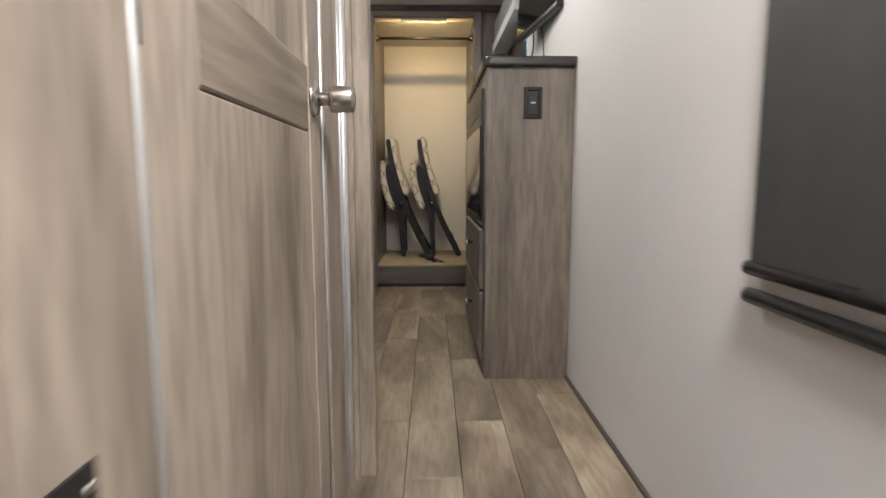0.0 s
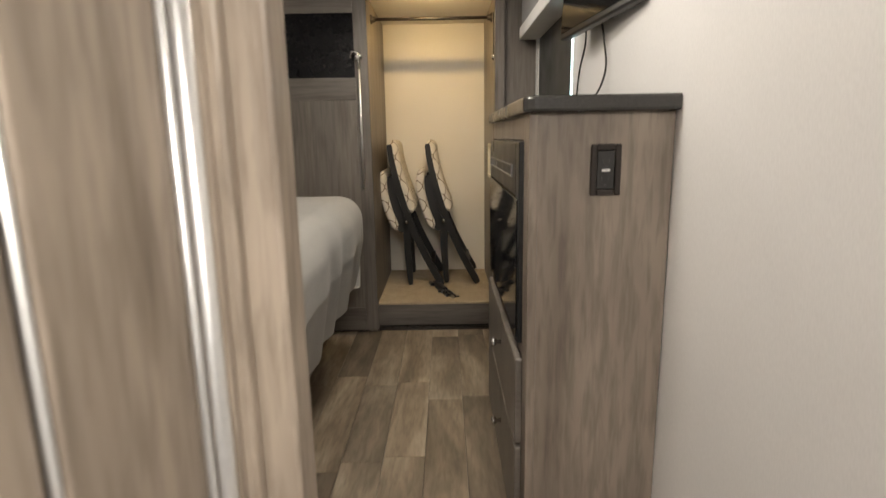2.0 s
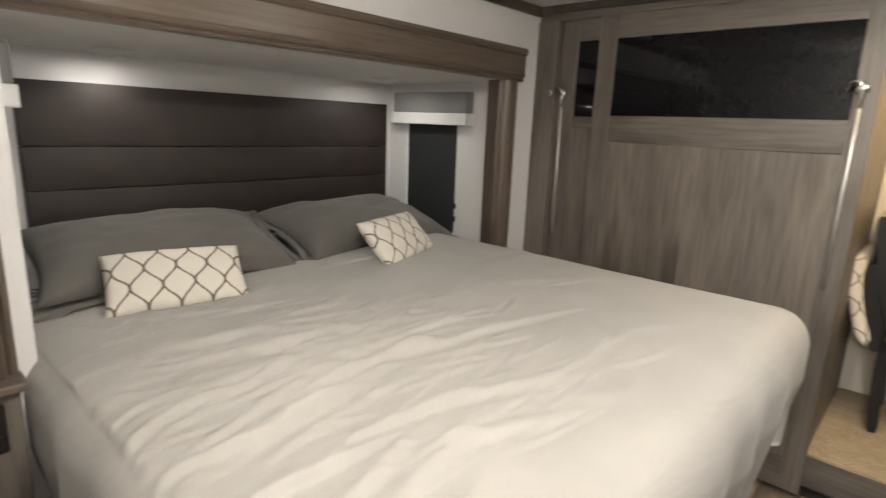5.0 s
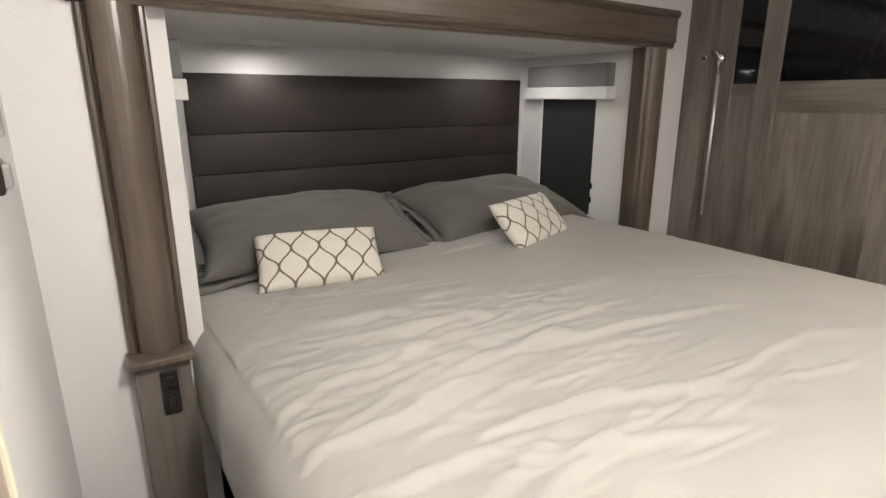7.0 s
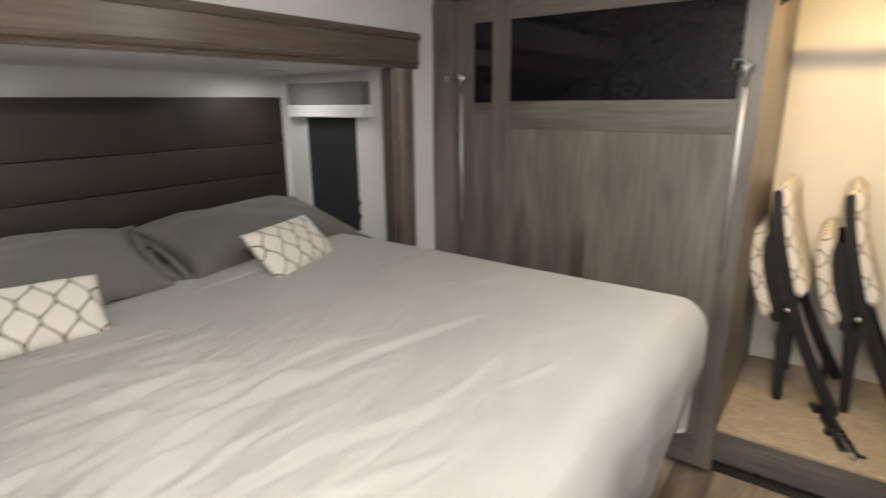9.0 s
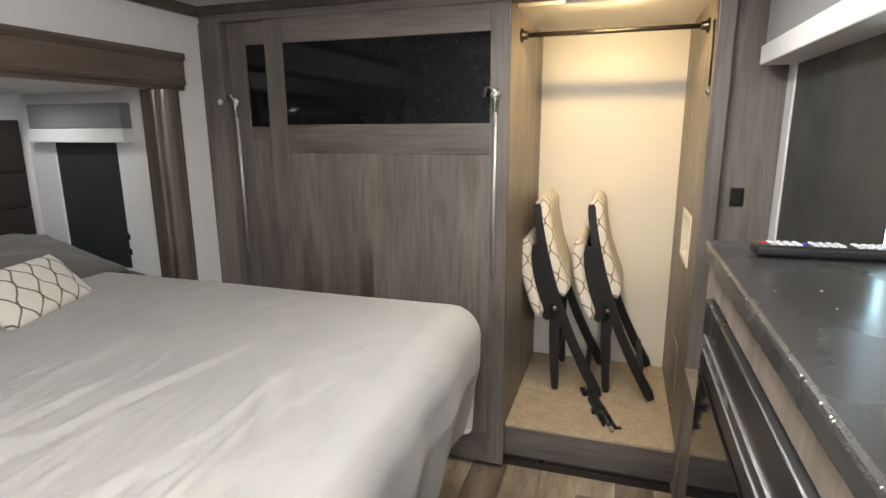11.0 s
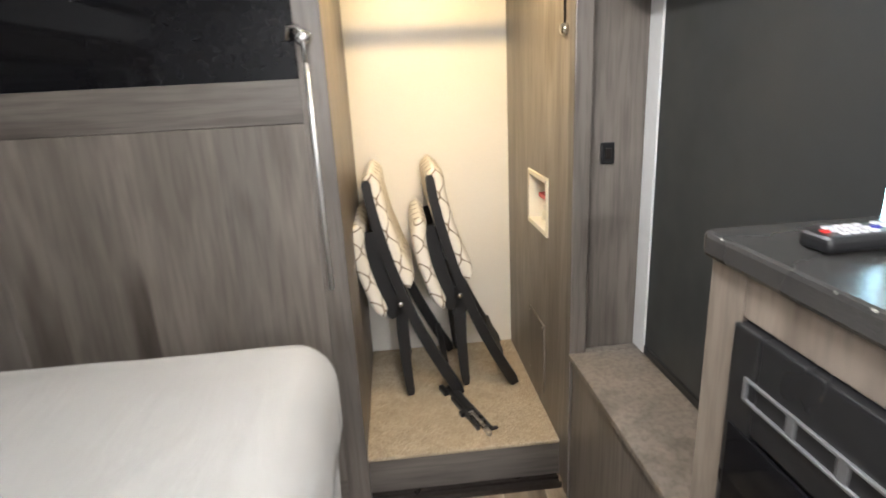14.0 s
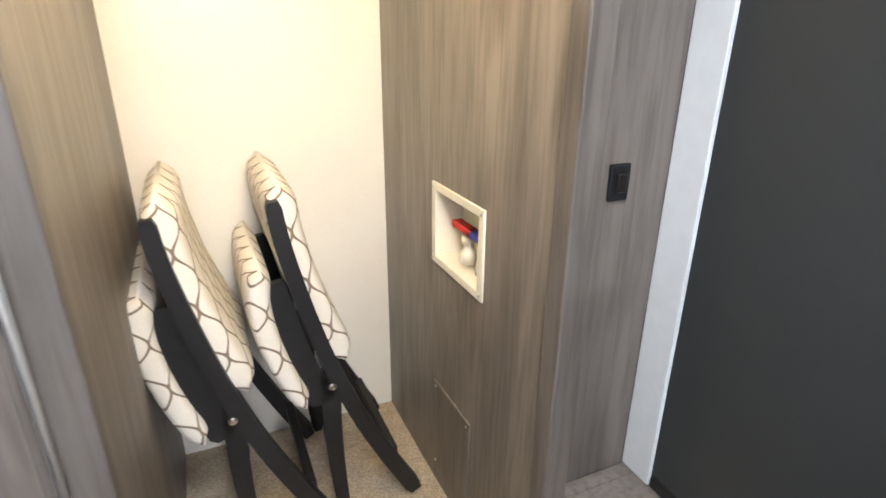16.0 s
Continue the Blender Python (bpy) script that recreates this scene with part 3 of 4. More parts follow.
for z0, z1, kz in ((0.345, 0.58, 0.494), (0.07, 0.335, 0.222)):
    dr = thing("drawer", (0, 0, 0), "", "")
    dr.parent = dresser
    dr.location = (DX - 1.56, 0, z0)
    for key in ("label", "category"):
        if key in dr:
            del dr[key]
    boxes("front", dr, M_WARD_H, [((DX - 0.018, DY0 + 0.06, z0), (DX + 0.002, 3.851, z1))], 0.005)
    turned("knob", dr, M_CHROME, (DX - 0.018, 3.358, kz), (-1, 0, 0), [(0, 0.008), (0.012, 0.006), (0.018, 0.012), (0.026, 0.015), (0.031, 0.011), (0.033, 0.004)], 18, "chrome round knob")
bm = bmesh.new()
outline = [(XR - 0.002, DY0 - 0.027), (XR - 0.002, 3.931)]
for cx, cy, a0 in ((1.388 + 0.02, 3.931 - 0.02, 90), (1.388 + 0.03, DY0 - 0.027 + 0.03, 180)):
    rr = 0.02 if a0 == 90 else 0.03
    outline += [(cx + rr * math.cos(radians(a0 + k * 15)), cy + rr * math.sin(radians(a0 + k * 15))) for k in range(7)]
vs = [bm.verts.new((x, y, DZ)) for x, y in outline]
f = bm.faces.new(vs)
r = bmesh.ops.extrude_face_region(bm, geom=[f])
bmesh.ops.translate(bm, verts=[v for v in r["geom"] if isinstance(v, bmesh.types.BMVert)], vec=(0, 0, 0.035))
es = [e for e in bm.edges if abs(e.verts[0].co.z - e.verts[1].co.z) < 1e-6 and min(e.verts[0].co.x, e.verts[1].co.x) < XR - 0.01]
bmesh.ops.bevel(bm, geom=es, offset=0.007, segments=2, profile=0.5, affect="EDGES")
attach(tagged(new("top", mesh_from("top", bm, M_TOP)), "dark speckled laminate top with chipped edge"), dresser)
random.seed(4)
bm = bmesh.new()
for k in range(11):
    cx, cy = random.uniform(1.41, 1.69), random.uniform(3.010, 3.919)
    s = random.uniform(0.0004, 0.001)
    add_box(bm, (cx - s * random.uniform(1, 3), cy - s, 1.218), (cx + s, cy + s * random.uniform(0.5, 3), 1.2185), 0)
for k in range(14):
    cy, s = random.uniform(3.010, 3.919), random.uniform(0.0005, 0.0014)
    add_box(bm, (1.3895, cy - s, 1.211), (1.3935, cy + s * 2, 1.2165), 0.0005)
attach(tagged(new("chips", mesh_from("chips", bm, M_SCUFF)), kind="stuff"), dresser)

fire = thing("electric_fireplace", (1.40, 3.428, 0.615), "black glass electric fireplace set in the dresser", "fireplace")
boxes("bezel", fire, M_BLACK, [((DX - 0.012, 3.023, 0.618), (DX + 0.03, 3.083, 1.120)), ((DX - 0.012, 3.783, 0.618), (DX + 0.03, 3.837, 1.120)),
                              ((DX - 0.012, 3.083, 0.985), (DX + 0.03, 3.783, 1.120)), ((DX - 0.012, 3.083, 0.618), (DX + 0.03, 3.783, 0.67))], 0.004)
boxes("glass", fire, M_GLASS_D, [((DX - 0.015, 3.038, 0.63), (DX - 0.009, 3.824, 0.982))], 0.002, "black glass front")
boxes("vent", fire, M_SILVER, [((DX - 0.016, 3.147, 1.056), (DX - 0.011, 3.801, 1.060)), ((DX - 0.016, 3.147, 1.028), (DX - 0.011, 3.801, 1.032)), ((DX - 0.016, 3.147, 1.032), (DX - 0.011, 3.151, 1.056)), ((DX - 0.016, 3.794, 1.032), (DX - 0.011, 3.801, 1.056)),
                             ((DX - 0.0150, 3.710, 1.032), (DX - 0.011, 3.724, 1.056)), ((DX - 0.0150, 3.637, 1.032), (DX - 0.011, 3.651, 1.056)), ((DX - 0.0150, 3.547, 1.032), (DX - 0.011, 3.574, 1.056))], 0.001, "silver heater vent frame")
boxes("grille", fire, M_BLACK, [((DX - 0.0135, 3.151, 1.032), (DX - 0.0115, 3.547, 1.056))], 0.0)

# ---- bench by the window ----
bench = thing("bench_cabinet", (1.61, 4.38, 0), "low grey-brown wood ledge cabinet under the window", "cabinet")
boxes("top", bench, M_CLOSET, [((1.488, 3.93, 0.55), (XR - 0.002, 4.788, 0.57)), ((1.548, 4.788, 0.55), (XR - 0.002, 4.821, 0.57))], 0.003)
boxes("front", bench, M_WARD, [((1.50, 3.935, 0), (1.52, 4.788, 0.55))], 0.002)
boxes("back_board", bench, M_WARD, [((1.52, 3.936, 0), (XR - 0.004, 3.95, 0.55))], 0.0)


# ---- windows with black shades ----
win = thing("roller_shade", (1.71, 4.36, 0.575), "black roller shade drawn down under a grey valance", "window shade")
boxes("cloth", win, M_SHADE, [((XR - 0.006, WY0 + 0.010, WZ0 + 0.004), (XR - 0.005, WY1 + 0.01, WZ1 + 0.03))], 0.0)
boxes("bottom_rail", win, M_BLACK, [((XR - 0.012, WY0 + 0.008, 0.573), (XR - 0.002, WY1 + 0.008, WZ0 + 0.012))], 0.004)
boxes("valance", win, M_SHADE_GREY, [((1.63, 3.80, 1.69), (XR, 4.77, 1.83))], 0.006, "grey fabric valance")
boxes("valance_rail", win, M_WHITE, [((1.62, 3.79, 1.63), (XR, 4.775, 1.69))], 0.004, "white valance rail")
wfr = structure("window_1", M_WHITE, [((XR - 0.012, WY1 + 0.012, 0.572), (XR, 4.822, 1.64))], "white window side trim", "window", 0.002)
pane = structure("window_glass", M_GREYP, [((XR + 0.052, WY0, WZ0), (XR + 0.056, WY1, WZ1))], "window pane", "window")
gm, gn, gl, gb = mat_new("clear_glass", (1, 1, 1), 0.0)
gb.inputs["Transmission Weight"].default_value, gb.inputs["IOR"].default_value = 1.0, 1.05
pane.data.materials[0] = gm
pane.visible_shadow = False


bd, bn, bl, bb = mat_new("daylight_backdrop", (0.6, 0.8, 0.85), 1.0)
bb.inputs["Emission Color"].default_value, bb.inputs["Emission Strength"].default_value = (0.62, 0.93, 1.0, 1), 9.0
structure("backdrop_right", bd, [((2.6, 2.5, -0.5), (2.62, 9.0, 3.0))], "bright hazy daylight outside the window", "backdrop")
structure("backdrop_north", bd, [((-3.2, 6.6, -0.5), (-0.7, 6.62, 3.0))], "bright hazy daylight outside the window", "backdrop")
structure("backdrop_south", bd, [((-1.38, 2.50, 0.6), (-0.63, 2.51, 1.64))], "bright hazy daylight outside the window", "backdrop")


def slide_window(y, face, label):
    """Narrow slide-out window: drawn black shade below a grey valance; face is +1 or -1 along y into the room."""
    d = thing("roller_shade", (-1.05, y, 0.82), label, "window shade", "slide-out shades")
    a = lambda p, q: (min(y + face * p, y + face * q), max(y + face * p, y + face * q))
    y0, y1 = a(-0.012, -0.006)
    boxes("cloth", d, M_SHADE, [((-1.245, y0, 0.815), (-0.885, y1, 1.49))], 0.0)
    y0, y1 = a(0.0, 0.055)
    boxes("valance", d, M_SHADE_GREY, [((-1.312, y0, 1.447), (-0.777, y1, 1.552))], 0.006, "grey fabric valance")
    y0, y1 = a(0.0, 0.062)
    boxes("valance_rail", d, M_WHITE, [((-1.316, y0, 1.388), (-0.770, y1, 1.447))], 0.004, "white valance rail")
    y0, y1 = a(0.0, 0.008)
    for z in (0.885, 0.955):
        boxes("cord_clip", d, M_BLACK, [((-0.886, y0, z), (-0.868, y1, z + 0.03))], 0.003)


slide_window(4.605, -1, "black roller shade in the slide-out window")
slide_window(2.70, 1, "black roller shade in the slide-out window")


# ---- slide-out mouldings ----
PF = [(0, 0), (0, 0.012), (0.006, 0.018), (0.013, 0.018), (0.017, 0.012), (0.020, 0.016)]
PF += [(0.07 - 0.048 * math.cos(math.pi * k / 14), 0.014 + 0.034 * math.sin(math.pi * k / 14)) for k in range(15)]
PF += [(0.120, 0.016), (0.123, 0.012), (0.127, 0.018), (0.134, 0.018), (0.14, 0.012), (0.14, 0)]


def post(y, z0, label):
    p = thing("slide_post", (XS, y + 0.07, z0), label, "moulding", "slide-out posts")
    moulding("shaft", p, M_POST, PF, (XS, y, z0), (XS, y, 1.598), (1, 0, 0), (0, 1, 0))
    boxes("backing", p, M_POST, [((-0.61, y + 0.01, z0), (XS, y + 0.142, 1.598))], 0.002)
    return p


post(2.508, 0.765, "fluted brown wood post of the slide-out")
post(4.487, 0.0, "fluted brown wood post of the slide-out")
val = thing("slide_valance", (XS, 3.57, 1.6), "long brown wood valance over the slide-out", "moulding")
PV = [(0, 0), (0, 0.03), (0.008, 0.036), (0.014, 0.03), (0.02, 0.04), (0.03, 0.046), (0.036, 0.042), (0.115, 0.042), (0.12, 0.05), (0.132, 0.054), (0.145, 0.05), (0.148, 0.04), (0.148, 0)]
moulding("board", val, M_VAL, PV, (XS, 2.498, 1.597), (XS, 4.64, 1.597), (1, 0, 0), (0, 0, 1))
ledge = thing("bedside_ledge", (XS, 2.56, 0), "brown wood bedside ledge on a narrow pedestal", "ledge")
boxes("shelf", ledge, M_POST, [((-0.64, 2.498, 0.742), (-0.465, 2.655, 0.765))], 0.006)
boxes("pedestal", ledge, M_WARD, [((-0.55, 2.51, 0.0), (-0.498, 2.64, 0.742))], 0.003)


def puck_light(x, y):
    d = thing("ceiling_light", (x, y, 1.60), "round white low-profile ceiling light in the slide-out", "light", "slide-out lights")
    turned("rim", d, M_WHITE, (x, y, 1.60), (0, 0, -1), [(0, 0.068), (0.006, 0.068), (0.012, 0.06), (0.012, 0.05)], 32)
    turned("lens", d, M_LENS, (x, y, 1.589), (0, 0, -1), [(0, 0.05), (0.004, 0.046), (0.007, 0.03), (0.008, 0.004)], 32)


puck_light(-1.20, 3.12)
puck_light(-1.12, 4.315)

# ---- headboard ----
hb = thing("headboard", (-1.37, 3.69, 0.7), "dark brown leatherette headboard with horizontal seams", "headboard")
for z0, z1 in ((0.66, 0.789), (0.791, 0.944), (0.946, 1.099), (1.101, 1.256), (1.258, 1.486)):
    bm = bmesh.new()
    add_box(bm, (-1.398, 2.854, z0), (-1.345, 4.532, z1), 0.003, 3)
    attach(new("panel", mesh_from("panel", bm, M_LEATHER, True)), hb)


# ---- bed ----
bed = thing("bed", (-0.2, 3.5, 0), "large bed with a rumpled pale grey fitted sheet", "bed")
boxes("base", bed, M_WARD, [((-1.33, 2.76, 0.0), (0.545, 4.46, 0.36))], 0.004)
boxes("toe_board", bed, M_TRIM, [((0.545, 2.76, 0.30), (0.63, 4.44, 0.36))], 0.004)


rng = random.Random(21)
FOLDS = []
for k in range(190):
    small = k > 60
    a_ = rng.uniform(-0.35, 0.5)
    FOLDS.append((rng.gauss(0.06, 0.30), rng.gauss(3.12, 0.30), math.sin(a_), math.cos(a_), rng.uniform(0.08, 0.2) if small else rng.uniform(0.16, 0.40),
                  rng.uniform(0.006, 0.011) if small else rng.uniform(0.010, 0.019), rng.uniform(0.002, 0.004) if small else rng.uniform(0.004, 0.009), rng.uniform(-0.5, 0.5)))
for k in range(16):
    a_ = rng.uniform(-0.9, 0.7)
    FOLDS.append((rng.uniform(-0.7, 0.6), rng.uniform(2.8, 4.3), math.sin(a_), math.cos(a_), rng.uniform(0.15, 0.4), rng.uniform(0.02, 0.04), rng.uniform(0.002, 0.004), rng.uniform(-0.3, 0.3)))


def folds(x, y):
    """Heights of the crumpled folds of the sheet over arrays of places on the bed."""
    h = np.zeros_like(x)
    for cx, cy, sx, sy, half, wide, high, bow in FOLDS:
        ex, ey = x - cx, y - cy
        u = (ex * sx + ey * sy) / half
        v = (ex * sy - ey * sx) / wide - bow * u * u * 3
        crest = np.exp(-np.clip(v * v, 0, 50)) - 0.35 * np.exp(-np.clip((v - 1.7) ** 2, 0, 50))
        h += np.where(np.abs(u) < 1, high * np.clip(1 - u * u, 0, 1) ** 1.5 * crest, 0.0)
    return h


def bed_sheet():
    """Top, rounded edge, drop and tucked hem of the sheet as one grid, with creases."""
    bm = bmesh.new()
    x0, x1, y0, y1, top, rad = -1.34, 0.80, 2.655, 4.52, 0.862, 0.125
    nx, ny = 440, 380
    ext = 0.52

    def bend(t, lo, hi):
        """Arc length t to (position, drop, lean) across lo..hi with rounded edges."""
        arc = rad * math.pi / 2
        if t < lo + rad:
            s = lo + rad - t
            sgn, edge = -1, lo + rad
        elif t > hi - rad:
            s = t - (hi - rad)
            sgn, edge = 1, hi - rad
        else:
            return t, 0.0
        if s < arc:
            a = s / rad
            return edge + sgn * rad * math.sin(a), rad * (1 - math.cos(a))
        return edge + sgn * (rad - 0.20 * max(0.0, s - arc - 0.10)), rad + s - arc

    uu = x0 + (x1 - x0 + ext) * np.arange(nx + 1) / nx
    vv = y0 - ext + (y1 - y0 + 2 * ext) * np.arange(ny + 1) / ny
    crumple = folds(*np.meshgrid(uu, vv, indexing="ij"))
    grid = []
    for i in range(nx + 1):
        u = x0 + (x1 - x0 + ext) * i / nx
        row = []
        for j in range(ny + 1):
            v = y0 - ext + (y1 - y0 + 2 * ext) * j / ny
            px, dx = (u, 0.0) if u < x1 - rad else bend(u, x0 - 9, x1)
            py, dy = bend(v, y0, y1)
            # plan corner is rounded where both edges turn down
            d = max(dx, dy) if min(dx, dy) <= 0 else (dx ** 2.2 + dy ** 2.2) ** (1 / 2.2)
            d = min(d, 0.47)
            if dx > 0 and dy > 0:
                k = min(1.0, min(dx, dy) / 0.25)
                px -= 0.07 * k
                py -= 0.07 * k * (1 if v > 3.5 else -1)
            z = top - d - 0.075 * (4.475 - py) / 1.94
            # crown, sag and creases
            z += 0.012 * math.sin(math.pi * min(1, max(0, (v - y0) / (y1 - y0)))) - 0.004
            p = Vector((px, py, 0))
            if d < 0.02:
                w = noise.noise(Vector((px * 2.1 - py * 0.5, py * 2.1, 3.0))) * 0.006
                z += w + 1.5 * float(crumple[i, j])
            else:
                wv = 0.010 * math.sin(px * 19 + 1.5 * math.sin(py * 6)) * min(1, d / 0.3) + 0.012 * noise.noise(Vector((px * 5, py * 5, d * 1.5)))
                if dx > 0:
                    px += 0.010 * math.sin(py * 17 + math.sin(py * 5) * 2) * min(1, d / 0.3) + 0.012 * noise.noise(Vector((py * 5, d * 2, 2))) * min(1, d / 0.2)
                if dy > 0:
                    py += wv * (1 if v > 3.5 else -1)
            row.append(bm.verts.new((px, py, z)))
        grid.append(row)
    for i in range(nx):
        for j in range(ny):
            bm.faces.new((grid[i][j], grid[i + 1][j], grid[i + 1][j + 1], grid[i][j + 1]))
    return mesh_from("sheet", bm, M_SHEET, True)


attach(tagged(new("sheet", bed_sheet()), "pale grey creased sheet"), bed)


def cushion_mesh(name, w, h, t, mat, repeat=0.0, pinch=0.09, seed=0, flange=0.0):
    """A stuffed pillow of width w (x), height h (y) and thickness t (z), with pulled corners and soft dents."""
    bm = bmesh.new()
    uvl = bm.loops.layers.uv.new("UVMap")
    n = 30
    sides = []
    for s in (1, -1):
        g = []
        for i in range(n + 1):
            a = 2 * i / n - 1
            row = []
            for j in range(n + 1):
                b = 2 * j / n - 1
                k = (1 - abs(a) ** 3.0) * (1 - abs(b) ** 3.0)
                x = a * w / 2 * (1 - pinch * (1 - abs(b) ** 2) * abs(a) ** 3 * 0.6)
                y = b * h / 2 * (1 - pinch * (1 - abs(a) ** 2) * abs(b) ** 3)
                z = s * t / 2 * max(0, k) ** 0.5
                z += s * 0.10 * t * noise.noise(Vector((a * 1.7 + seed, b * 1.7, s))) * min(1, k * 2)
                z += s * 0.035 * t * noise.noise(Vector((a * 5 + seed, b * 5, s))) * min(1, k * 3)
                row.append(bm.verts.new((x, y, z)))
            g.append(row)
        sides.append(g)
        for i in range(n):
            for j in range(n):
                f = bm.faces.new((g[i][j], g[i + 1][j], g[i + 1][j + 1], g[i][j + 1]))
                if repeat:
                    for lp, (p, q) in zip(f.loops, ((i, j), (i + 1, j), (i + 1, j + 1), (i, j + 1))):
                        lp[uvl].uv = (p / n * w / repeat, q / n * h / (repeat * 1.5))
    if flange:
        g = sides[0]
        ring = [(i, 0) for i in range(n)] + [(n, j) for j in range(n)] + [(i, n) for i in range(n, 0, -1)] + [(0, j) for j in range(n, 0, -1)]
        rows = []
        for lift in (0.002, -0.002):
            outer = []
            for i, j in ring:
                p = g[i][j].co
                a, b = 2 * i / n - 1, 2 * j / n - 1
                ox = flange * (1 if i == n else -1 if i == 0 else 0)
                oy = flange * (1 if j == n else -1 if j == 0 else 0)
                dz = 0.016 * noise.noise(Vector((a * 3 + seed, b * 3, 5.0))) - 0.012 * (abs(a * b) > 0.8)
                outer.append(bm.verts.new((p.x + ox, p.y + oy, dz + lift)))
            rows.append(outer)
        k = len(ring)
        for q in range(k):
            r_ = (q + 1) % k
            a, b = g[ring[q][0]][ring[q][1]], g[ring[r_][0]][ring[r_][1]]
            bm.faces.new((a, b, rows[0][r_], rows[0][q]))
            bm.faces.new((b, a, rows[1][q], rows[1][r_]))
            bm.faces.new((rows[0][q], rows[0][r_], rows[1][r_], rows[1][q]))
    bmesh.ops.remove_doubles(bm, verts=bm.verts[:], dist=0.0004)
    return mesh_from(name, bm, mat, True)


def bed_pillow(m, seed):
    ob = new("pillow", cushion_mesh("pillow", 0.86, 0.48, 0.20, M_PILLOW, 0, 0.16, seed, 0.045))
    ob.matrix_basis = m
    tagged(ob, "plump dark grey bed pillow against the headboard", "pillow", "bed pillows")


def throw_cushion(m, seed):
    ob = new("throw_cushion", cushion_mesh("throw_cushion", 0.41, 0.225, 0.095, M_LATTICE, 0.09, 0.05, seed))
    ob.matrix_basis = m
    tagged(ob, "small white cushion with grey ogee lattice on the bed", "cushion", "throw cushions")


bed_pillow(pose(-1.04, 3.19, 0.895, 18, 0, 86), 1.0)
bed_pillow(pose(-1.02, 4.08, 0.90, 16, 0, 92), 6.0)
throw_cushion(pose(-0.715, 3.10, 0.880, 40, 0, 76), 2.0)
throw_cushion(pose(-0.66, 4.0, 0.91, 46, 0, 107), 9.0)


# ---- hall: bathroom door, casing, shade ----
door = thing("bathroom_door", (0.95, 1.64, -0.2), "closed grey-brown wood-grain panel door in the hall", "door")
dy0, dy1, dxf = 1.305, 1.990, XL
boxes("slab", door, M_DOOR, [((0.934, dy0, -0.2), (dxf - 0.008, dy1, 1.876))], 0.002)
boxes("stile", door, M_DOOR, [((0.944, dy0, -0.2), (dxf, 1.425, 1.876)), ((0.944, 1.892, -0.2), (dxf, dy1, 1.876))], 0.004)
M_DOOR_H = wood("hall_rail_lit", (0.19, 0.150, 0.118), (0.29, 0.235, 0.185), (0.38, 0.315, 0.25), (1, 0.07, 1))
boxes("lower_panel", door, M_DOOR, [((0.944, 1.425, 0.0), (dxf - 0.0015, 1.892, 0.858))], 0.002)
boxes("rail", door, M_DOOR_H, [((0.944, 1.425, 0.86), (dxf - 0.001, 1.892, 0.975)), ((0.944, 1.425, 1.76), (dxf - 0.001, 1.892, 1.876)), ((0.944, 1.425, -0.2), (dxf - 0.001, 1.892, 0.0))], 0.004)
knob = thing("door_knob", (0, 0, 0), "", "")
knob.parent = door
KY, KZ = 1.927, 0.921
knob.location = (dxf - 0.95, KY - 1.64, KZ + 0.2)
turned("rosette", knob, M_STEEL, (dxf, KY, KZ), (1, 0, 0), [(0, 0.034), (0.004, 0.034), (0.009, 0.028), (0.012, 0.016)], 32)
turned("handle", knob, M_STEEL, (dxf + 0.012, KY, KZ), (1, 0, 0), [(0, 0.013), (0.014, 0.011), (0.018, 0.012), (0.020, 0.022), (0.023, 0.0242), (0.060, 0.0242), (0.063, 0.0225), (0.064, 0.010), (0.066, 0.009)], 32)
for key in ("label", "category"):
    if key in knob:
        del knob[key]
for hz in (-0.05, 0.90, 1.62):
    tube("hinge", door, M_TRIMM, [(dxf + 0.004, 1.296, hz - 0.03), (dxf + 0.004, 1.296, hz + 0.09)], 0.007, 12, "satin metal hinge")
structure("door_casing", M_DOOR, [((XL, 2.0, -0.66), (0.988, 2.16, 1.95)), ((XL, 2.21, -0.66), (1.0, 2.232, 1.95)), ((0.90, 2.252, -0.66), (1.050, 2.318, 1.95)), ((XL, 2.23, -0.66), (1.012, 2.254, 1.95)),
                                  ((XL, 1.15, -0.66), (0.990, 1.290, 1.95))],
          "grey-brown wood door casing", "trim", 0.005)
# Bright metal strips stand in for reflections on the rounded casing edges.
for y, x, w in ((2.197, 0.992, 0.010), (1.293, 0.988, 0.004), (1.995, 0.983, 0.003), (2.175, 0.988, 0.004)):
    t_ = tube("edge_sheen", None, M_TRIMM, [(x, y, -0.6), (x, y, CEIL)], w, 10)
    tagged(t_, "bright rounded metal strip for the reflection along the casing edge", "trim", kind="structure")
latch = thing("strike_plate", (0.99, 1.19, 0.55), "small black metal plate with brass hole on the door casing", "strike plate")
boxes("plate", latch, M_BLACK, [((0.990, 1.155, 0.53), (0.993, 1.208, 0.605))], 0.001)
turned("bore", latch, M_BRASS, (0.993, 1.178, 0.565), (1, 0, 0), [(0, 0.012), (0.002, 0.012), (0.002, 0.008)], 18)
turned("screw", latch, M_STEEL, (0.993, 1.199, 0.59), (1, 0, 0), [(0, 0.004), (0.002, 0.003)], 10)

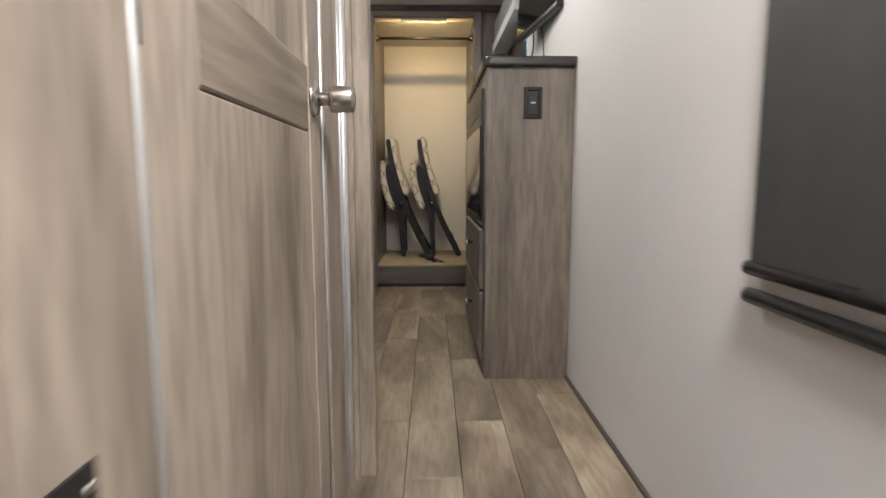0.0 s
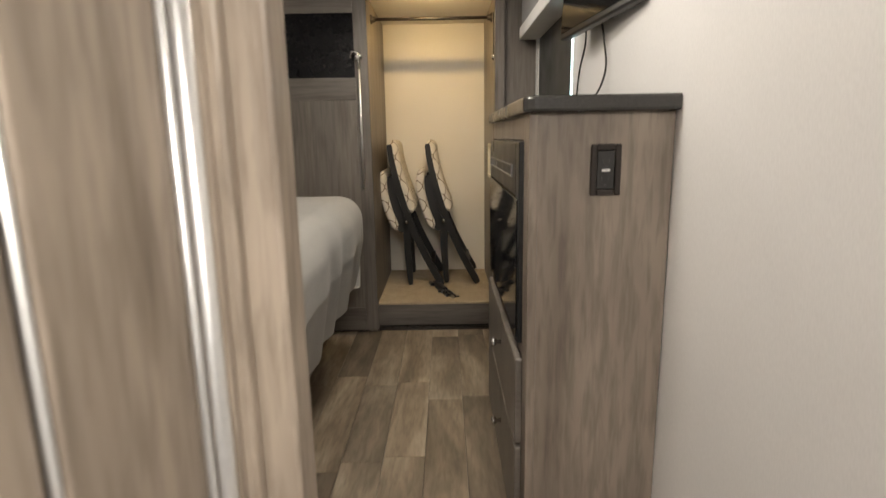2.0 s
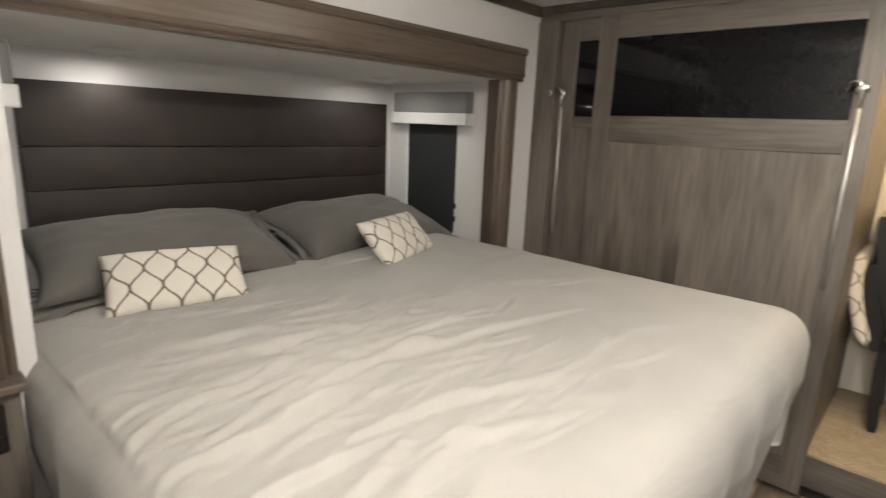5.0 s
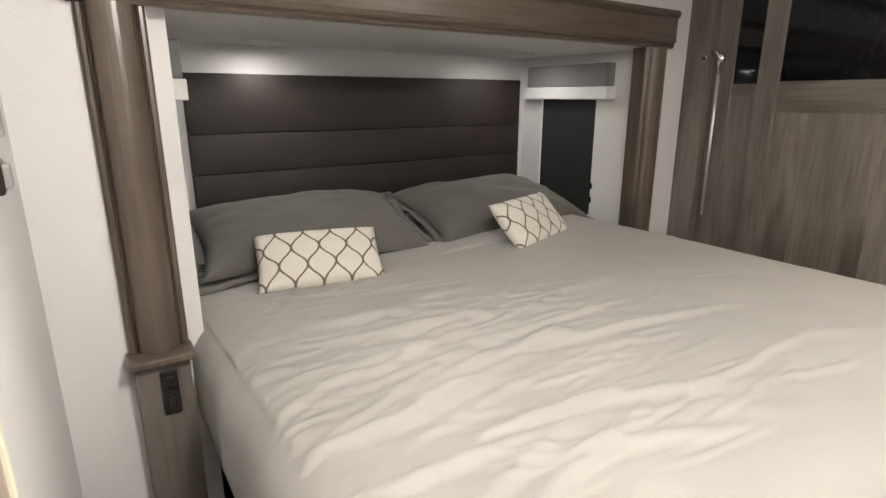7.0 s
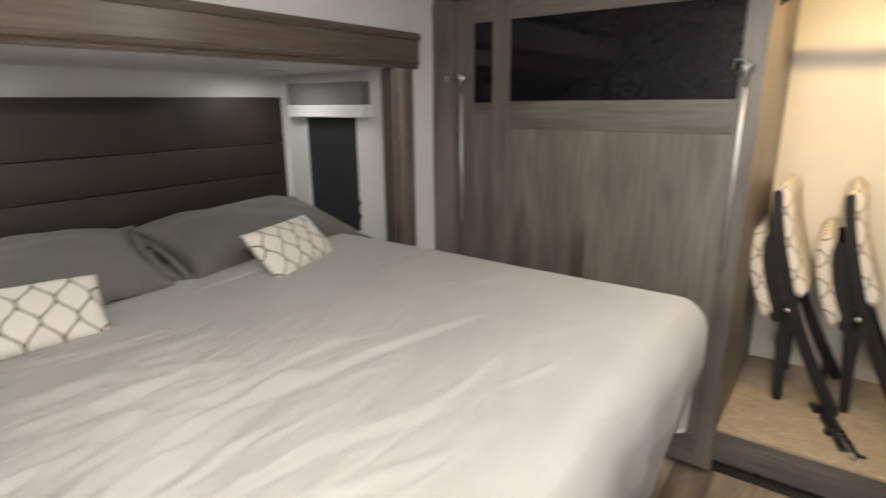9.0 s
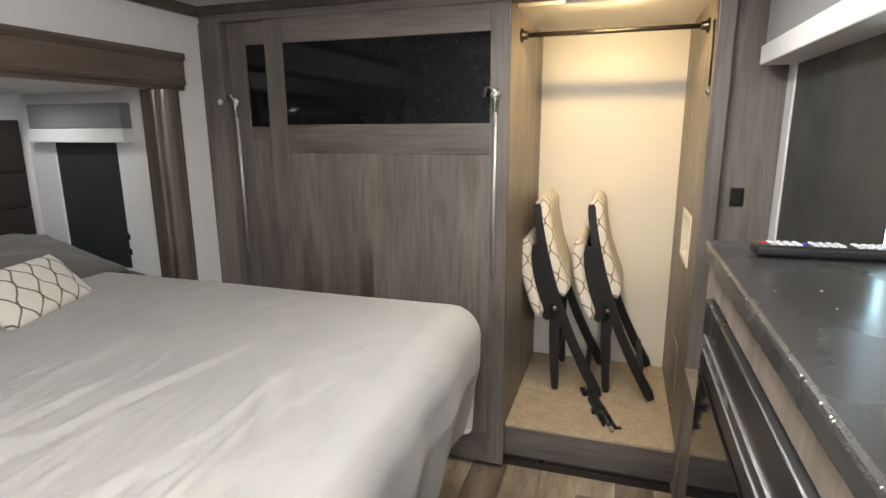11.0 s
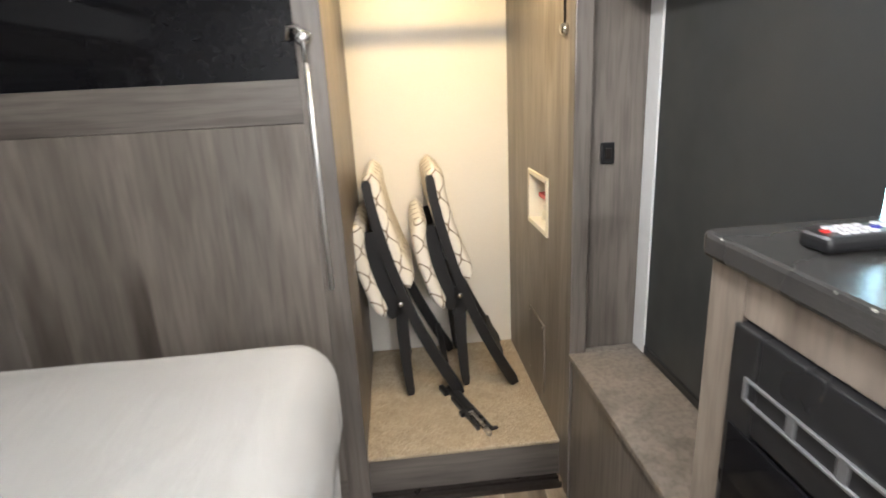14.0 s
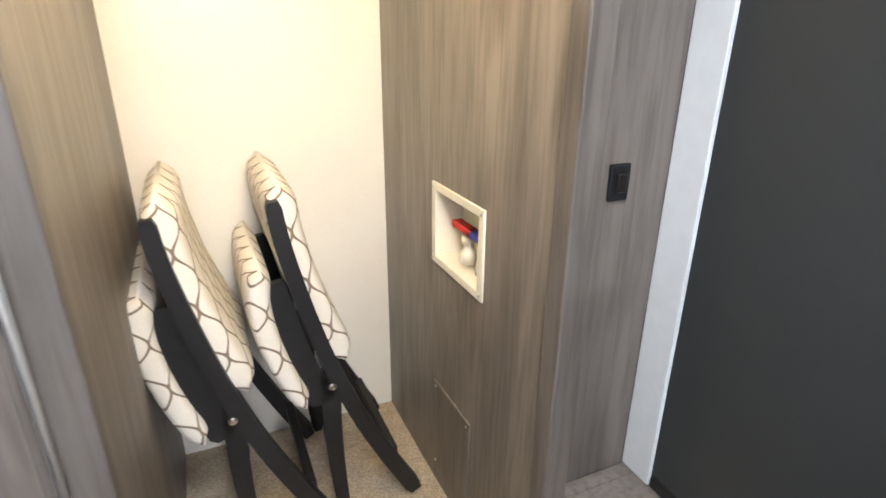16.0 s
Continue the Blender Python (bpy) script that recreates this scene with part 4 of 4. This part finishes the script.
hall_shade = thing("hall_shade", (XR, 1.4, 0.58), "charcoal roller shade with black bottom bars on the hall wall", "window shade")
boxes("cloth", hall_shade, M_SHADE_HALL, [((XR - 0.016, 0.90, 0.635), (XR - 0.010, 1.75, 1.9))], 0.001)
tube("bottom_bar", hall_shade, M_BLACK, [(XR - 0.014, 0.87, 0.632), (XR - 0.014, 1.757, 0.632)], 0.012, 12)
tube("bottom_bar", hall_shade, M_BLACK, [(XR - 0.016, 0.87, 0.588), (XR - 0.016, 1.75, 0.588)], 0.013, 12)

# ---- television ----
tv = thing("television", (1.70, 3.46, 1.455), "flat black wall-mounted television reflecting the closet", "television")
tvm = Matrix.Translation((1.678, 3.465, 1.645)) @ Matrix.Rotation(math.atan2(0.068, 0.605), 4, "Z") @ Matrix.Rotation(radians(3), 4, "Y")


def tv_part(name, mat, lo, hi, bevel):
    ob = boxes(name, None, mat, [(lo, hi)], bevel)
    ob.data.transform(tvm)
    return attach(ob, tv)


tv_part("bezel", M_BLACK, (-0.004, -0.305, -0.185), (0.028, 0.305, 0.185), 0.006)
tv_part("screen", M_SCREEN, (-0.0065, -0.292, -0.165), (0.0, 0.292, 0.172), 0.001)
tv_part("back_case", M_BLACK, (0.026, -0.22, -0.14), (0.045, 0.22, 0.10), 0.01)
boxes("wall_bracket", tv, M_BLACK, [((1.705, 3.36, 1.56), (XR, 3.50, 1.70))], 0.004)


def cable(pts, label):
    """Smooth thin cord through pts."""
    P = [Vector(p) for p in pts]
    P = [P[0]] + P + [P[-1]]
    out = []
    for a, b, c, d in zip(P, P[1:], P[2:], P[3:]):
        for k in range(8):
            s = k / 8
            out.append(0.5 * ((2 * b) + (c - a) * s + (2 * a - 5 * b + 4 * c - d) * s * s + (3 * b - a - 3 * c + d) * s ** 3))
    out.append(P[-1])
    ob = tube("cable", None, M_BLACK, out, 0.0032, 8)
    tagged(ob, label, "cable", "television cables")


cable([(1.707, 3.705, 1.500), (1.714, 3.740, 1.440), (1.718, 3.825, 1.370), (1.718, 3.865, 1.280), (1.712, 3.875, 1.230), (1.682, 3.805, 1.222), (1.697, 3.705, 1.222)], "thin black television cable hanging to the dresser")
cable([(1.707, 3.525, 1.500), (1.714, 3.505, 1.420), (1.714, 3.475, 1.330), (1.707, 3.555, 1.258), (1.697, 3.735, 1.224), (1.682, 3.865, 1.222), (1.702, 3.935, 1.222)], "thin black television cable hanging to the dresser")

# ---- remote control ----
rc = thing("remote_control", (1.568, 3.81, 1.218), "long black remote control with pale buttons on the dresser", "remote control")
rc.rotation_euler = (0, 0, radians(3))
bm = bmesh.new()
add_box(bm, (-0.115, -0.024, 0.001), (0.115, 0.024, 0.022), 0.007, 3)
ob = new("body", mesh_from("body", bm, M_BLACK))
ob.parent = rc
for m, cells in ((M_KEY, [(c, r_) for c in range(16) for r_ in range(3) if c not in (0, 5, 10)]), (M_RED, [(0, 1)]), (M_BLUE, [(5, 1)])):
    bm = bmesh.new()
    for c, r_ in cells:
        x, y = -0.10 + c * 0.0133, -0.013 + r_ * 0.013
        add_box(bm, (x - 0.0045, y - 0.004, 0.021), (x + 0.0045, y + 0.004, 0.0245), 0.0012)
    ob = new("keys", mesh_from("keys", bm, m))
    ob.parent = rc


# ---- folding chairs ----
def spline(pts, k=6):
    P = [Vector(p) for p in pts]
    P = [2 * P[0] - P[1]] + P + [2 * P[-1] - P[-2]]
    out = []
    for a, b, c, d in zip(P, P[1:], P[2:], P[3:]):
        for i in range(k):
            s = i / k
            out.append(0.5 * ((2 * b) + (c - a) * s + (2 * a - 5 * b + 4 * c - d) * s * s + (3 * b - a - 3 * c + d) * s ** 3))
    return out + [P[-2]]


def curved_rail(name, parent, mat, path, depth, width):
    """A flat bent board: path in (x, z), depth along y from y0 to y1, width across the path."""
    bm = bmesh.new()
    P = spline([(x, 0, z) for x, z in path])
    rings = []
    for i, p in enumerate(P):
        d = (P[min(i + 1, len(P) - 1)] - P[max(i - 1, 0)]).normalized()
        nrm = Vector((-d.z, 0, d.x))
        s = i / (len(P) - 1)
        w = (width[0] * (1 - s) + width[1] * s) / 2
        if i == 0 or i == len(P) - 1:
            w *= 0.7
        rings.append([bm.verts.new((q.x, y, q.z)) for q, y in ((p + nrm * w, depth[0]), (p - nrm * w, depth[0]), (p - nrm * w, depth[1]), (p + nrm * w, depth[1]))])
    for a, b in zip(rings, rings[1:]):
        for k in range(4):
            bm.faces.new((a[k], a[(k + 1) % 4], b[(k + 1) % 4], b[k]))
    bm.faces.new(rings[0])
    bm.faces.new(rings[-1])
    es = [e for e in bm.edges if len(e.link_faces) == 2 and e.calc_face_angle(0) > 1.0]
    bmesh.ops.bevel(bm, geom=es, offset=0.004, segments=1, profile=0.5, affect="EDGES")
    ob = new(name, mesh_from(name, bm, mat))
    ob.parent = parent
    return ob


def pad(name, parent, path, thick, y0, y1, repeat):
    """Upholstered slab along a path in (x, z), with rounded ends and puffed face."""
    bm = bmesh.new()
    uvl = bm.loops.layers.uv.new("UVMap")
    P = spline([(x, 0, z) for x, z in path], 5)
    m, ny = 18, 16
    rows = []
    for i, p in enumerate(P):
        d = (P[min(i + 1, len(P) - 1)] - P[max(i - 1, 0)]).normalized()
        nrm = Vector((-d.z, 0, d.x))
        e = min(1.0, (min(i, len(P) - 1 - i) / (len(P) - 1)) / 0.11)
        t = thick / 2 * math.sqrt(max(0.02, 1 - (1 - e) ** 2))
        ring = []
        for k in range(2 * ny):
            a = 2 * math.pi * k / (2 * ny)
            ca, sa = math.cos(a), math.sin(a)
            yy = (y0 + y1) / 2 + (y1 - y0) / 2 * math.copysign(abs(ca) ** 0.22, ca)
            off = t * math.copysign(abs(sa) ** 0.6, sa)
            ring.append((bm.verts.new(p + nrm * off + Vector((0, yy, 0))), yy + off))
        rows.append(ring)
    L = sum((b - a).length for a, b in zip(P, P[1:])) / (len(P) - 1)
    for i in range(len(rows) - 1):
        for k in range(2 * ny):
            q = (k + 1) % (2 * ny)
            f = bm.faces.new((rows[i][k][0], rows[i][q][0], rows[i + 1][q][0], rows[i + 1][k][0]))
            for lp, (r_, c) in zip(f.loops, ((i, k), (i, q), (i + 1, q), (i + 1, k))):
                lp[uvl].uv = (rows[r_][c][1] / repeat, r_ * L / (repeat * 1.45))
    for ring in (rows[0], rows[-1]):
        bm.faces.new([v for v, _ in ring])
    ob = new(name, mesh_from(name, bm, M_LATTICE_CHAIR, True))
    ob.parent = parent
    return ob


def folding_chair(m, label):
    """Folded dining chair seen from its side: bent black rails, short legs, padded back and seat. Origin on the floor under the back's top."""
    c = new("folding_chair")
    c.empty_display_size = 0.05
    tagged(c, label, "chair", "folded chairs")
    W = 0.40
    rail = [(0.002, 0.940), (0.014, 0.845), (0.045, 0.70), (0.095, 0.52), (0.165, 0.33), (0.245, 0.16), (0.325, 0.012)]
    leg = [(0.105, 0.47), (0.10, 0.30), (0.105, 0.15), (0.115, 0.006)]
    for y in (0.0, W):
        curved_rail("back_leg", c, M_BLACKW, rail if y == 0 else [(0.02, 0.90)] + rail[1:], (y - 0.006, y + 0.026), (0.034, 0.046))
        curved_rail("front_leg", c, M_BLACKW, leg, (y + 0.0285, y + 0.05) if y == 0 else (y - 0.024, y - 0.0025), (0.056, 0.034))
        curved_rail("seat_rail", c, M_BLACKW, [(-0.012, 0.735), (0.012, 0.60), (0.045, 0.47), (0.085, 0.375)], (y + 0.0285, y + 0.05) if y == 0 else (y - 0.024, y - 0.0025), (0.062, 0.075))
        turned("pivot", c, M_STEEL, (0.100, y - 0.002, 0.44) if y == 0 else (0.100, y + 0.028, 0.44), (0, -1 if y == 0 else 1, 0), [(0, 0.012), (0.004, 0.011), (0.006, 0.004)], 14)
    bm = bmesh.new()
    add_box(bm, (0.255, 0.026, 0.13), (0.280, W, 0.165), 0.004)
    add_box(bm, (0.10, 0.05, 0.20), (0.125, W - 0.024, 0.23), 0.004)
    st = new("stretcher", mesh_from("stretcher", bm, M_BLACKW))
    st.parent = c
    pad("back_pad", c, [(0.020, 0.968), (0.030, 0.86), (0.058, 0.73), (0.102, 0.60), (0.142, 0.50)], 0.080, 0.012, W + 0.034, 0.085)
    pad("seat_pad", c, [(-0.040, 0.775), (-0.050, 0.69), (-0.038, 0.595), (-0.010, 0.49), (0.032, 0.385)], 0.062, 0.006, W + 0.016, 0.085)
    c.matrix_basis = m
    return c


chair = folding_chair(pose(0.858, 5.272, 0.152, 0, 0, 0), "folded black dining chair with white lattice upholstery")
copy_thing(chair, pose(1.101, 5.312, 0.152, 0, 0, 0))

# black folding hardware lying on the carpet
hw = thing("folding_bracket", (1.19, 5.14, 0.152), "loose black metal folding bracket on the carpet", "bracket")
A, B = Vector((1.14, 5.32, 0.168)), Vector((1.255, 4.975, 0.163))
D = (B - A)
S = Vector((-D.y, D.x, 0)).normalized()


def bar(name, mat, s0, s1, off, w, z, h):
    a, b = A + D * s0 + S * off, A + D * s1 + S * off
    ob = boxes(name, None, mat, [((0, -w, 0), ((b - a).length, w, h))], min(w, h) * 0.4)
    ob.data.transform(Matrix.Translation((a.x, a.y, z)) @ Matrix.Rotation(math.atan2((b - a).y, (b - a).x), 4, "Z"))
    return attach(ob, hw)


bar("channel", M_BLACK, 0.0, 0.55, 0.0, 0.02, 0.1525, 0.03)
bar("arm", M_BLACK, 0.2, 0.86, -0.022, 0.008, 0.1525, 0.02)
bar("arm", M_BLACK, 0.3, 0.92, 0.020, 0.007, 0.1525, 0.018)
bar("slide", M_STEEL, 0.35, 1.0, 0.0, 0.009, 0.1525, 0.016)
bar("catch", M_BLACK, -0.08, 0.10, -0.03, 0.012, 0.1525, 0.022)
bar("catch", M_BLACK, 0.88, 0.93, 0.03, 0.02, 0.1525, 0.008)
bar("catch", M_BLACK, 0.5, 0.58, -0.034, 0.012, 0.1525, 0.02)
bar("catch", M_BLACK, 0.02, 0.12, 0.032, 0.014, 0.1525, 0.016)

# ---- floor planks ----
random.seed(11)
floor_ob = bpy.data.objects["floor"]
plank_mesh = {}
PW = 0.15
row = 0
x = XR - 0.002
while x > 0.30:
    y = 2.02
    while y < 4.958:
        ln = random.choice((0.62, 0.78, 0.93))
        if y == 2.02:
            ln *= random.choice((0.35, 0.6, 0.85, 1.0))
        ln = round(min(ln, 4.958 - y), 3)
        if 4.958 - (y + ln) < 0.08:
            ln = round(4.958 - y, 3)
        if ln not in plank_mesh:
            bm = bmesh.new()
            add_box(bm, (-PW / 2 + 0.0006, 0.0006, -0.011), (PW / 2 - 0.0006, ln - 0.0006, 0.0), 0.0012, 1)
            plank_mesh[ln] = mesh_from("plank", bm, M_PLANK)
        p = new("plank", plank_mesh[ln])
        p.parent = floor_ob
        p.location = (x - PW / 2, y, 0.0)
        y += ln
    x -= PW
    row += 1
